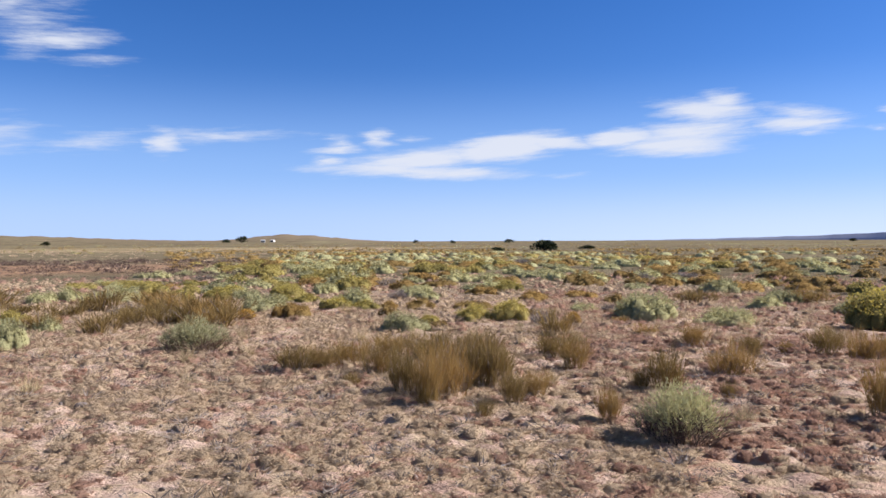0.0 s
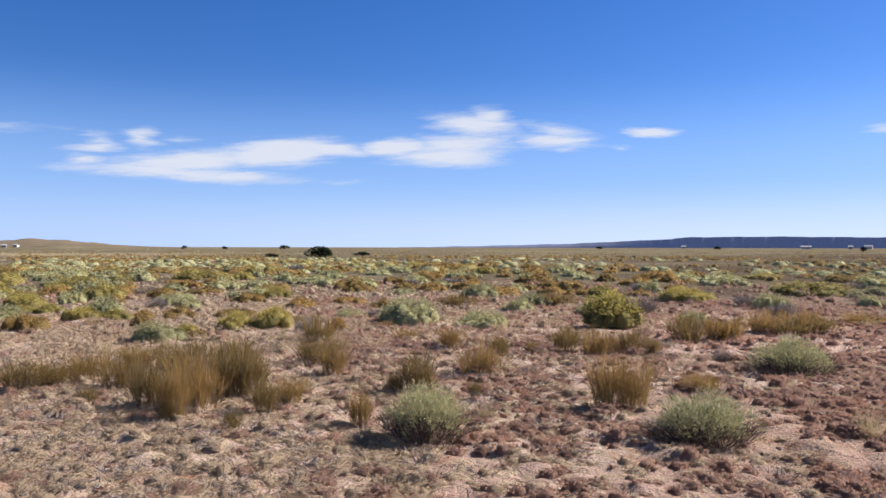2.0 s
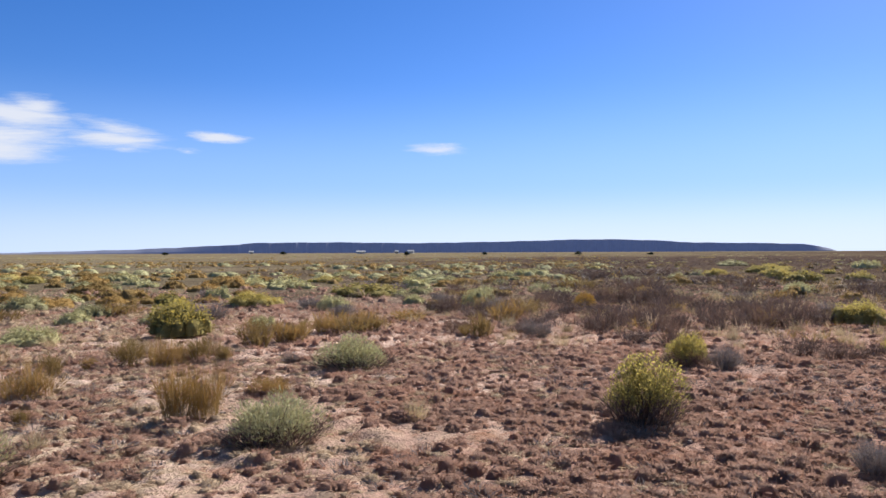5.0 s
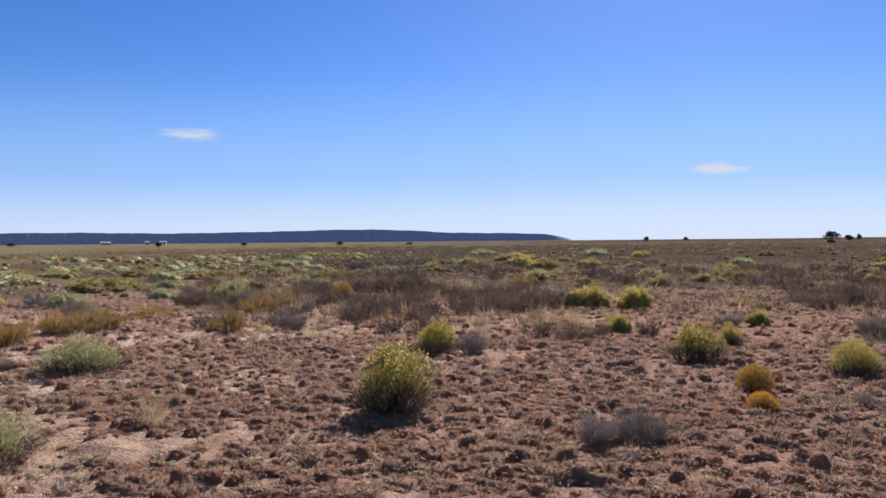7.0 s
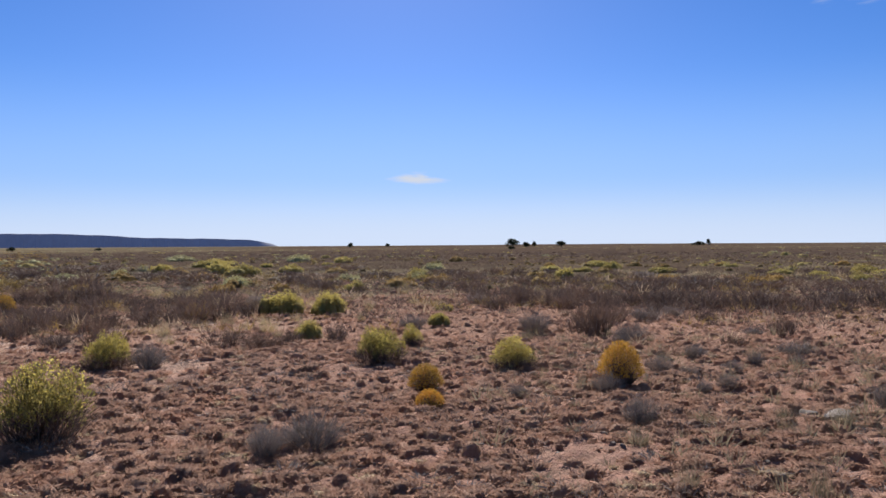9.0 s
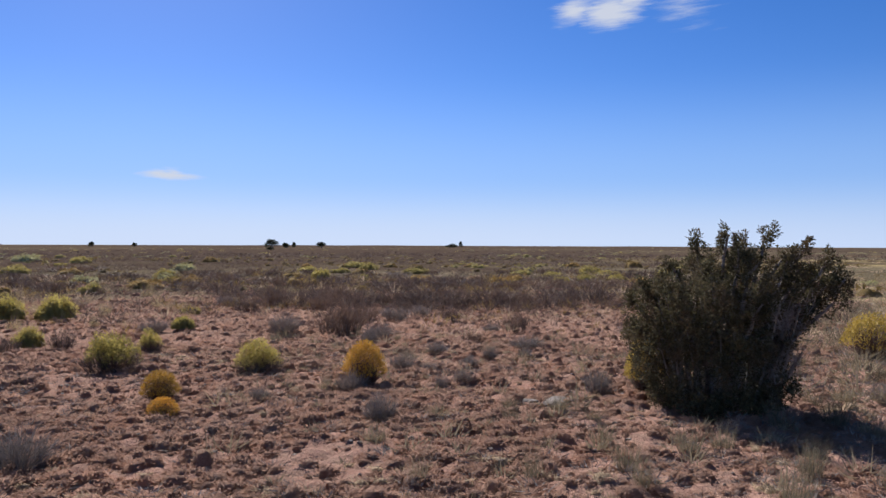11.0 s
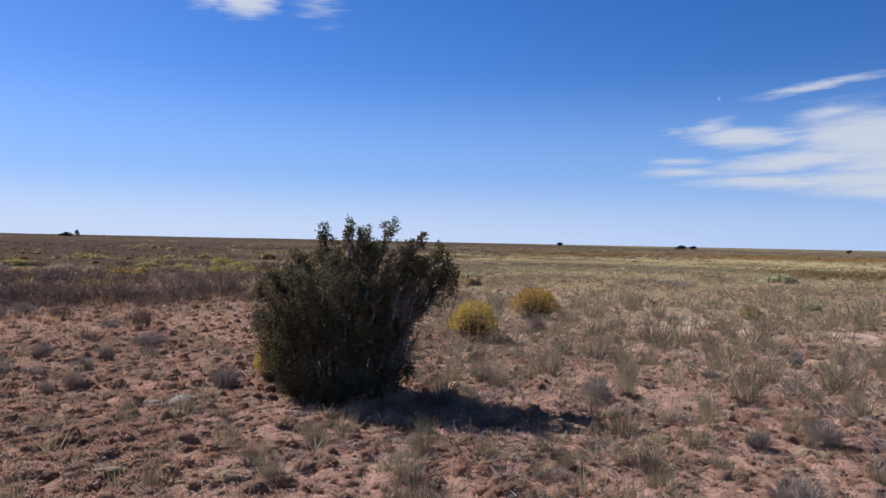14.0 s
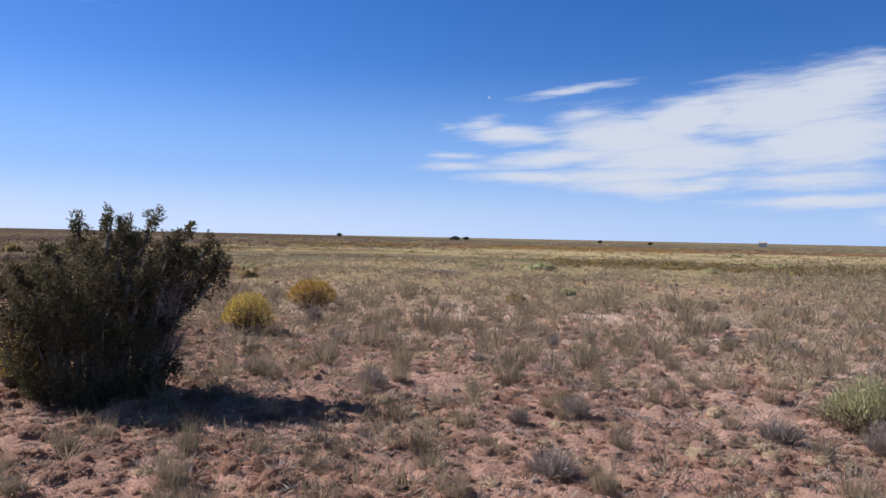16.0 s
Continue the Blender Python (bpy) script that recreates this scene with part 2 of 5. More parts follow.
    n.plug(bsdf.inputs["Base Color"], n.mix(n.span(reach, 10.0, 32.0, 0.0, 0.95), sand, cover))
    bsdf.inputs["Roughness"].default_value = 0.95
    bsdf.inputs["Specular IOR Level"].default_value = 0.0
    bmp = n.add("ShaderNodeBump")
    bmp.inputs["Strength"].default_value = 1.0
    bmp.inputs["Distance"].default_value = 0.09
    n.plug(bmp.inputs["Height"], n.math("ADD", n.noise(pos, 7.0, 6, 0.7), n.math("MULTIPLY", n.noise(pos, 30.0, 4, 0.7), 0.45)))
    n.plug(bsdf.inputs["Normal"], bmp.outputs[0])
    return m


# wide patches of dry grass and scrub on the plain: centre, turn, half lengths, strength, colour
MEADOWS = [
    (55.0, -75.0, 35, 75, 26, 0.9, (0.44, 0.34, 0.16)),
    (25.0, -95.0, 20, 60, 30, 0.8, (0.40, 0.32, 0.17)),
    (-75.0, 150.0, 25, 95, 40, 0.55, (0.36, 0.28, 0.16)),
    (-30.0, 42.0, 30, 26, 12, 0.85, (0.32, 0.195, 0.125)),
    (900.0, -160.0, 10, 930, 560, 0.97, (0.06, 0.042, 0.033)),
    (45.0, -140.0, 20, 95, 24, 0.9, (0.17, 0.085, 0.042)),
    (170.0, 12.0, 0, 150, 135, 0.95, (0.058, 0.041, 0.033)),
    (8.0, -48.0, -8, 24, 4.5, 0.9, (0.13, 0.125, 0.05)),
    (18.0, -62.0, 5, 30, 6, 0.8, (0.31, 0.235, 0.12)),
    (18.0, -30.0, -60, 20, 17, 0.7, (0.34, 0.255, 0.135)),
    (-330.0, 1130.0, 0, 420, 300, 0.8, (0.17, 0.13, 0.095)),
]
SOIL = soil()
SAGE = leafy("sage_leaf", (0.345, 0.325, 0.172), (0.53, 0.505, 0.28), (0.49, 0.445, 0.22), 0.35, 0.22, 0.85, 1.5, 0.9)
RABBIT = leafy("rabbitbrush_leaf", (0.27, 0.228, 0.080), (0.46, 0.385, 0.145), (0.42, 0.335, 0.115), 0.4, 0.36, 0.85, 1.5, 0.9)
BLOOM = leafy("yellow_bloom", (0.40, 0.31, 0.06), (0.62, 0.50, 0.13), (0.50, 0.41, 0.12), 0.3, 0.45)
PALEBLOOM = leafy("pale_snakeweed_bloom", (0.36, 0.255, 0.06), (0.57, 0.42, 0.12), (0.46, 0.33, 0.07), 0.3, 0.28)
SNAKE = leafy("snakeweed_bloom", (0.37, 0.215, 0.045), (0.63, 0.395, 0.10), (0.55, 0.31, 0.06), 0.5, 0.28)
BROOM = leafy("broom_stalk", (0.15, 0.10, 0.04), (0.34, 0.235, 0.09), (0.29, 0.175, 0.06), 0.35, 0.38)
RUST = leafy("rusty_twig", (0.24, 0.165, 0.062), (0.40, 0.28, 0.115), (0.36, 0.22, 0.072), 0.4, 0.3, 0.85, 0.8, 0.9)
PALETIP = leafy("pale_seed_tip", (0.40, 0.385, 0.20), (0.58, 0.55, 0.32), (0.50, 0.46, 0.22), 0.3, 0.3)
BRUSH = leafy("brown_brush_twig", (0.095, 0.067, 0.056), (0.20, 0.140, 0.117), (0.165, 0.105, 0.076), 0.4, 0.22)
DEAD = leafy("dead_grey_twig", (0.15, 0.125, 0.115), (0.34, 0.29, 0.26), (0.22, 0.17, 0.14), 0.3, 0.15)
STRAW = leafy("straw_blade", (0.30, 0.23, 0.13), (0.58, 0.47, 0.29), (0.44, 0.34, 0.19), 0.3, 0.3)
TUFT = leafy("grey_green_blade", (0.145, 0.120, 0.080), (0.32, 0.265, 0.175), (0.26, 0.205, 0.13), 0.35, 0.28)
MAT = leafy("matted_brown_grass", (0.36, 0.222, 0.168), (0.62, 0.41, 0.31), (0.53, 0.295, 0.205), 0.45, 0.38, 0.9, 0.9, 1.0)
PALEMAT = leafy("matted_straw_grass", (0.37, 0.275, 0.185), (0.68, 0.52, 0.36), (0.57, 0.42, 0.285), 0.4, 0.3, 0.9, 0.9, 1.0)
WOOD = plain("weathered_wood", (0.16, 0.12, 0.095), (0.32, 0.27, 0.23), 9.0, 0.9, 0.6, 60.0)
JUNIPER = leafy("juniper_spray", (0.056, 0.050, 0.029), (0.155, 0.135, 0.070), (0.135, 0.098, 0.058), 0.45, 0.26, 0.75, 4.0)
FARGREEN = leafy("far_juniper", (0.025, 0.033, 0.016), (0.06, 0.07, 0.035), (0.05, 0.05, 0.025), 0.3, 0.1)
STONE = plain("pale_limestone", (0.11, 0.085, 0.072), (0.21, 0.165, 0.138), 12.0, 0.9, 0.7, 45.0)
HAZY_ROCK = plain("mesa_rock_with_haze", (0.10, 0.105, 0.13), (0.14, 0.14, 0.165), 0.012, 0.95, 0.2, 0.2)
air = HAZY_ROCK.node_tree.nodes["Principled BSDF"]          # far backdrop, four kilometres off; its bluish colour and glow paint in haze
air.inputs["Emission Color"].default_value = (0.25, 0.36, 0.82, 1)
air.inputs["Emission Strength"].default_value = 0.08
PLASTER = plain("white_plaster", (0.56, 0.53, 0.49), (0.68, 0.65, 0.62), 0.7)
SHEET = plain("grey_sheet_roof", (0.30, 0.29, 0.29), (0.45, 0.44, 0.43), 0.9, 0.5)
GLASS = plain("dark_window_glass", (0.03, 0.035, 0.04), (0.06, 0.065, 0.07), 0.5, 0.15, 0.0)

# ---- helpers for building ----
rng = np.random.default_rng(7)


def unit(v):
    return v / np.maximum(np.linalg.norm(v, axis=-1, keepdims=True), 1e-9)


def mesh(name, V, F, material, smooth=False):
    """A mesh from arrays: V points, F a list of face arrays of one size each."""
    me = bpy.data.meshes.new(name)
    F = [np.asarray(f, dtype=np.int32) for f in F if len(f)]
    me.vertices.add(len(V))
    me.vertices.foreach_set("co", np.asarray(V, dtype=np.float32).ravel())
    loops = np.concatenate([f.ravel() for f in F])
    sizes = np.concatenate([np.full(len(f), f.shape[1], dtype=np.int32) for f in F])
    me.loops.add(len(loops))
    me.loops.foreach_set("vertex_index", loops)
    me.polygons.add(len(sizes))
    me.polygons.foreach_set("loop_start", np.concatenate([[0], np.cumsum(sizes)[:-1]]).astype(np.int32))
    me.polygons.foreach_set("use_smooth", np.full(len(sizes), smooth))
    me.update(calc_edges=True)
    me.materials.append(material)
    return me


class Pile:
    """Gathers points and faces of one mesh."""

    def __init__(self):
        self.V, self.Q, self.T, self.n = [], [], [], 0

    def put(self, V, Q=None, T=None):
        if Q is not None and len(Q):
            self.Q.append(np.asarray(Q) + self.n)
        if T is not None and len(T):
            self.T.append(np.asarray(T) + self.n)
        self.V.append(V)
        self.n += len(V)
        return self

    def mesh(self, name, material, smooth=False):
        F = []
        if self.Q:
            F.append(np.concatenate(self.Q))
        if self.T:
            F.append(np.concatenate(self.T))
        return mesh(name, np.concatenate(self.V), F, material, smooth)

    def leaves(self, P, D, L, W, r, N=None):
        """Pointed leaves: each a lozenge from P along D, turned at random or facing roughly along N."""
        P, D = np.asarray(P), unit(np.asarray(D))
        n = len(P)
        L, W = np.broadcast_to(L, n)[:, None], np.broadcast_to(W, n)[:, None]
        side = unit(np.cross(D, unit(r.normal(size=(n, 3))) if N is None else N + r.normal(0, 0.35, (n, 3))))
        mid = P + D * L * 0.45
        V = np.stack([P, mid + side * W * 0.5, P + D * L, mid - side * W * 0.5], 1).reshape(-1, 3)
        return self.put(V, np.arange(4 * n).reshape(n, 4))

    def blades(self, P, D, L, W, droop, r):
        """Grass blades and twigs: a strip that tapers to a point and bends over."""
        P, D = np.asarray(P), unit(np.asarray(D))
        n = len(P)
        L, W = np.broadcast_to(L, n)[:, None], np.broadcast_to(W, n)[:, None]
        side = unit(np.cross(D, unit(r.normal(size=(n, 3)))))
        out = D * (1, 1, 0)
        mid = P + D * L * 0.55
        tip = P + D * L + (out - np.array((0, 0, 1)) * 0.4) * L * np.broadcast_to(droop, n)[:, None]
        V = np.stack([P - side * W * 0.5, P + side * W * 0.5, mid + side * W * 0.4, mid - side * W * 0.4, tip], 1).reshape(-1, 3)
        k = np.arange(n)[:, None] * 5
        return self.put(V, k + np.array([[0, 1, 2, 3]]), k + np.array([[3, 2, 4]]))

    def limb(self, pts, radii, sides=5):
        """A tapered branch along pts."""
        pts = np.asarray(pts, dtype=float)
        way = unit(np.gradient(pts, axis=0))
        a = unit(np.cross(way, (0.3, 0.9, 0.2)))
        b = np.cross(way, a)
        t = np.arange(sides) * 2 * np.pi / sides
        ring = a[:, None] * np.cos(t)[None, :, None] + b[:, None] * np.sin(t)[None, :, None]
        V = (pts[:, None] + ring * np.asarray(radii)[:, None, None]).reshape(-1, 3)
        Q = [(i * sides + j, i * sides + (j + 1) % sides, (i + 1) * sides + (j + 1) % sides, (i + 1) * sides + j)
             for i in range(len(pts) - 1) for j in range(sides)]
        return self.put(V, Q)

    def mounds(self, P, R, H, sides, r, rings=2):
        """Low uneven cushions, one at each place of P."""
        n = len(P)
        t = np.arange(sides) * 2 * np.pi / sides + r.uniform(0, 6, (n, 1))
        out = R[:, None] * r.uniform(0.6, 1.35, (n, sides))
        levels = ((1.0, -0.02, 0.0), (0.96, 0.0, 0.45), (0.62, 0.0, 0.88)) if rings == 3 else ((1.0, -0.02, 0.0), (0.66, 0.0, 0.8))
        V = []
        for wide, sink, up in levels:
            rad = out * wide * r.uniform(0.9, 1.1, (n, sides))
            z = P[:, None, 2] + sink + H[:, None] * up * r.uniform(0.6, 1.25, (n, sides))
            V.append(np.stack([P[:, None, 0] + rad * np.cos(t), P[:, None, 1] + rad * np.sin(t), z], -1))
        V.append(P[:, None, :] + np.stack([r.normal(0, 0.12, n) * R, r.normal(0, 0.12, n) * R, H * r.uniform(0.9, 1.1, n)], -1)[:, None])
        V = np.concatenate(V, 1)
        m = V.shape[1]
        k = (np.arange(n) * m)[:, None, None]
        j = np.arange(sides)
        q = np.concatenate([np.stack([s + j, s + (j + 1) % sides, s + sides + (j + 1) % sides, s + sides + j], -1) for s in range(0, (rings - 1) * sides, sides)])
        s = (rings - 1) * sides
        T = (k + np.stack([s + j, s + (j + 1) % sides, np.full(sides, m - 1)], -1)[None]).reshape(-1, 3)
        return self.put(V.reshape(-1, 3), (k + q[None]).reshape(-1, 4), T)


LEAFY = ("foliage", "bloom", "twiggy_crown", "tuft", "dry_base", "crown", "woody_base", "dead_twig")


def part(name, me, parent, label=""):
    ob = new(name, me)
    ob.parent = parent
    return tagged(ob, label, kind="stuff" if name in LEAFY else "")


_h = np.random.default_rng(3)
SWELLS = [(k * math.cos(t), k * math.sin(t), p) for k, t, p in zip(2 * np.pi / np.geomspace(0.32, 1.9, 18), _h.uniform(0, 6.28, 18), _h.uniform(0, 6.28, 18))]


def rise(x, y):
    """Height of the ground: small hummocks close by, low swells and hills far away."""
    x, y = np.asarray(x, dtype=float), np.asarray(y, dtype=float)
    r, a = np.hypot(x, y), np.degrees(np.arctan2(x, y))
    near = sum(np.sin(kx * x + ky * y + p) for kx, ky, p in SWELLS) / 3.0
    near = 0.026 * (np.abs(near) - 0.8) + 0.010 * np.sin(1.9 * x + 0.7 * y) * np.sin(2.3 * y - 1.1 * x + 1.0)
    near = near * np.clip(r / 3.0, 0.1, 1) * np.clip((34 - r) / 14, 0, 1)
    s = np.clip((r - 70) / 400, 0, 1)
    far = s * (0.45 * np.sin(x / 61 + 0.4) * np.sin(y / 47) + 0.5 * np.sin(x / 133 + y / 171)) * np.clip(1.5 - r / 1600, 0, 1)
    hill = np.exp(-((a + 11.6) / np.where(a > -11.6, 5.0, 3.0)) ** 2) * 0.0088 + np.exp(-((a + 30) / 7.5) ** 2) * 0.0082 + np.exp(-((a + 17) / 9) ** 2) * 0.0022
    band = np.clip((r - 750) / 350, 0, 1)
    band = band * band * (3 - 2 * band)
    hill = hill * (1 + 0.06 * np.sin(a * 3.1) + 0.04 * np.sin(a * 7.7)) * 1150 * band * np.clip((2300 - r) / 900, 0, 1)
    ridge = np.exp(-((a - 108) / 26) ** 2) * 1.6 * np.clip((r - 300) / 500, 0, 1)
    return near + far + hill + ridge


# ---- ground ----
rings = np.concatenate([[0.0], np.geomspace(1.2, 3.6, 20), np.geomspace(3.64, 20, 185), np.geomspace(20.7, 4600, 100)])
ta = np.radians(np.concatenate([np.linspace(-36, 182, 560), np.linspace(182, 324, 60)[1:-1]]))
SEGS = len(ta)
gx, gy = rings[1:, None] * np.sin(ta), rings[1:, None] * np.cos(ta)
V = np.concatenate([[[0, 0, 0]], np.stack([gx, gy, rise(gx, gy)], -1).reshape(-1, 3)])
j = np.arange(SEGS)
T = np.stack([np.zeros(SEGS, int), 1 + (j + 1) % SEGS, 1 + j], -1)
i = np.arange(len(rings) - 2)[:, None]
Q = (1 + np.stack([i * SEGS + j, i * SEGS + (j + 1) % SEGS, (i + 1) * SEGS + (j + 1) % SEGS, (i + 1) * SEGS + j], -1)).reshape(-1, 4)
tagged(new("ground", mesh("ground", V, [Q, T], SOIL, True)), "flat pinkish sandy desert ground with dry litter", "ground", kind="structure")

# ---- mesa on the skyline: azimuth and the height of its rim in degrees ----
RIM = [(13, -0.02), (20, 0.12), (26, 0.28), (29, 0.42), (33, 0.62), (34.3, 0.75), (40, 0.78), (46, 0.70), (53, 0.80), (58, 0.92), (61, 0.90), (63.5, 0.80), (66, 0.63), (70, 0.57), (73, 0.48), (74.6, 0.18), (75.4, -0.15)]
ma = np.linspace(13, 75.4, 260)
rim = np.interp(ma, [p[0] for p in RIM], [p[1] for p in RIM]) + 0.010 * np.sin(ma * 1.9) + 0.006 * np.sin(ma * 4.7 + 1)
FAR_MESA = 4000.0
top = np.tan(np.radians(rim)) * FAR_MESA + 1.6
gully = 1 + (0.0014 * np.sin(ma * 9.1) + 0.0008 * np.sin(ma * 23.0)) * np.clip((ma - 31) / 4, 0, 1) * np.clip((73 - ma) / 4, 0, 1)
rows = []
for dist, share in ((0.984, -0.05), (0.987, 0.3), (0.990, 0.65), (0.993, 0.97), (1.0, 1.0), (1.08, 1.0), (1.10, -0.05)):
    d = FAR_MESA * dist * (gully if share < 0.9 else 1 + (gully - 1) * 0.4)
    rows.append(np.stack([d * np.sin(np.radians(ma)), d * np.cos(np.radians(ma)), np.where(share < 0, -6.0, top * share if share < 1 else top)], -1))
V = np.concatenate(rows)
n_ = len(ma)
i, j = np.arange(len(rows) - 1)[:, None], np.arange(n_ - 1)[None]
Q = np.stack([i * n_ + j, i * n_ + j + 1, (i + 1) * n_ + j + 1, (i + 1) * n_ + j], -1).reshape(-1, 4)
tagged(new("mesa", mesh("mesa", V, [Q], HAZY_ROCK)), "long low dark mesa on the horizon, blue with painted haze", "mesa", kind="structure")

# ---- plants ----


def domes(r, n, tall, spread=0.37):
    """Rounded heaps of shoots that run together in one crown: places, radii, heights."""
    a, d = np.arange(n) * 2.4 + r.uniform(0, 6.28), spread * np.sqrt((np.arange(n) + 0.15) / n)
    d *= r.uniform(0.75, 1.12, n)
    P = np.stack([d * np.cos(a), d * np.sin(a), np.zeros(n)], -1)
    return P, (0.27 - 0.22 * d) * r.uniform(0.8, 1.25, n), tall * (1 - 0.85 * d) * r.uniform(0.62, 1.08, n)


def on_domes(r, P, R, H, n, low=0.0):
    """Places on the heaps, denser towards their tops, with the way out of them."""
    k = r.choice(len(P), n, p=R * H / (R * H).sum())
    t, c = r.uniform(0, 6.28, n), low + (1 - low) * r.uniform(0, 1, n) ** 0.75
    s = np.sqrt(1 - c * c)
    d = np.stack([s * np.cos(t), s * np.sin(t), c], -1)
    return P[k] + d * np.stack([R[k], R[k], H[k]], -1) * r.uniform(0.80, 1.04, n)[:, None], d


def stems_to(r, c, width=0.018):
    p = Pile()
    for q in c:
        s = np.array((q[0] * 0.15, q[1] * 0.15, -0.03))
        mid = (s + q) / 2 + r.normal(0, 0.03, 3)
        p.limb([s, mid, q], [width, width * 0.7, width * 0.3], 3)
        p.limb([mid, q + r.normal(0, 0.1, 3)], [width * 0.4, width * 0.15], 3)
    return p


def lobes(r, n, spread, lo, hi):
    """Centres and radii of the bunches that make up a crown one unit wide and high."""
    a, d = r.uniform(0, 6.28, n), spread * np.sqrt(r.uniform(0, 1, n))
    c = np.stack([d * np.cos(a), d * np.sin(a), r.uniform(lo, hi, n) * (1 - 0.6 * (d / 0.5) ** 2)], -1)
    return c, r.uniform(0.17, 0.27, n)


def on_lobes(r, c, rad, n, inner=0.55, down=-0.35):
    k = r.choice(len(c), n, p=rad ** 2 / (rad ** 2).sum())
    d = unit(r.normal(size=(n, 3)))
    d[:, 2] = np.where(d[:, 2] < down, -d[:, 2], d[:, 2])
    P = c[k] + d * rad[k][:, None] * r.uniform(inner, 1.08, n)[:, None]
    P[:, 2] = np.maximum(P[:, 2], 0.03)
    return P, d


def stalk_arrays(p, tall):
    """Points and faces of a gathered bunch, pressed down to a share of its height."""
    return np.concatenate(p.V) * (1, 1, tall), np.concatenate(p.Q), np.concatenate(p.T)


def heap(r, fine, name, count, spread, stem_name, leaf, stem_width, foot):
    """The foliage and stems that sagebrush and rabbitbrush share: lobes of narrow leaves over a dark, twiggy foot."""
    thing = new(name)
    P, R, H = domes(r, count if fine else 9, 0.92, spread)
    base = stems_to(r, P + np.stack([0 * R, 0 * R, H * 0.6], -1), stem_width)
    if fine == 2:
        base.put(*stalk_arrays(stalks(r, 300, 0.36, 0.9, 0.009, 3), 0.55))
    part("woody_base", base.mesh(stem_name, BRUSH), thing, "grey woody stems")
    n, ln, wd = ((3400, (0.05, 0.10), 0.0105), (1900, (0.04, 0.08), 0.023), (520, (0.05, 0.11), 0.049))[2 - fine]
    body = Pile()
    at, d = on_domes(r, P, R, H, n, foot if fine == 2 else foot * 0.6)
    if fine == 2:
        body.leaves(at - d * 0.03, d * 0.7 + (0, 0, 0.65) + r.normal(0, 0.30, (n, 3)), r.uniform(*ln, n), wd, r)
    else:
        body.mounds(P + np.stack([0 * R, 0 * R, H * foot * 0.5], -1), R * 0.66, H * 0.60, 8, r, 3)
        body.leaves(at - d * 0.03, d * 0.45 + (0, 0, 0.6) + r.normal(0, 0.4, (n, 3)), r.uniform(*ln, n) * 1.15, wd, r, d * 0.6 + r.normal(0, 0.6, (n, 3)))
    part("foliage", body.mesh(name + "_foliage", leaf, True), thing)
    return thing, P, R, H


def sagebrush(r, fine):
    thing, P, R, H = heap(r, fine, "sagebrush", 15, 0.37, "sage_stems", SAGE, 0.018, 0.14)
    if fine == 2:
        m = 1300
        at, d = on_domes(r, P, R * 1.02, H * 1.04, m, 0.45)
        part("bloom", Pile().leaves(at, r.normal(0, 0.3, at.shape) + d * 0.5 + (0, 0, 0.8), r.uniform(0.03, 0.09, m), 0.010, r).mesh("sage_tips", PALETIP), thing, "pale dry seed tips")
    return tagged(thing, "rounded pale grey-green sagebrush growing in dry sand", "shrub", "desert shrubs")


def rabbitbrush(r, fine):
    thing, P, R, H = heap(r, fine, "rabbitbrush", 13, 0.38, "rabbit_stems", RABBIT, 0.014, 0.36)
    n, k = ((1400, 1.0), (760, 1.3), (110, 1.7))[2 - fine]
    at, d = on_domes(r, P, R * 1.04, H * 1.05, n, 0.62)
    part("bloom", Pile().leaves(at, r.normal(0, 0.6, at.shape) + (0, 0, 0.7), r.uniform(0.02, 0.04, n) * k, 0.020 * k, r).mesh("rabbit_flowers", BLOOM), thing, "small yellow flower heads")
    return tagged(thing, "yellow-green rabbitbrush in bloom on sandy ground", "shrub", "desert shrubs")


def snakeweed(r, fine, flower=None, tint="dense orange-yellow flower heads", label="round snakeweed bush with orange-yellow flowers on sand"):
    """A broom of thin stems from one root that opens into a rounded cap of flower heads."""
    thing = new("snakeweed")
    n = (2000, 1100, 420)[2 - fine]
    k = (0.85, 1.1, 1.8)[2 - fine]
    a, c = r.uniform(0, 6.28, n), 0.22 + 0.78 * r.uniform(0, 1, n) ** 0.9
    wide = np.sqrt(1 - c * c)
    reach = r.uniform(0.84, 1.0, n)
    tips = np.stack([0.5 * wide * np.cos(a), 0.5 * wide * np.sin(a), 0.10 + 0.88 * c], -1) * reach[:, None]
    P = tips * (0.25, 0.25, 0.0)
    D = unit(tips - P)
    m = n // 2
    part("woody_base", Pile().blades(P[:m], D[:m], np.linalg.norm(tips - P, axis=1)[:m] * 0.92, 0.009 * k, 0.0, r).mesh("snakeweed_stems", BRUSH), thing, "thin dark brown stems")
    tips = np.concatenate([tips, tips * r.uniform(0.84, 0.98, (n, 1))])
    part("bloom", Pile().leaves(tips, np.concatenate([D, D]) * 0.6 + r.normal(0, 0.4, (2 * n, 3)) + (0, 0, 0.5), 0.055 * k ** 0.5, 0.020 * k ** 0.7, r, np.concatenate([D, D])).mesh("snakeweed_flowers", flower or SNAKE), thing, tint)
    return tagged(thing, label, "shrub", "snakeweed bushes")


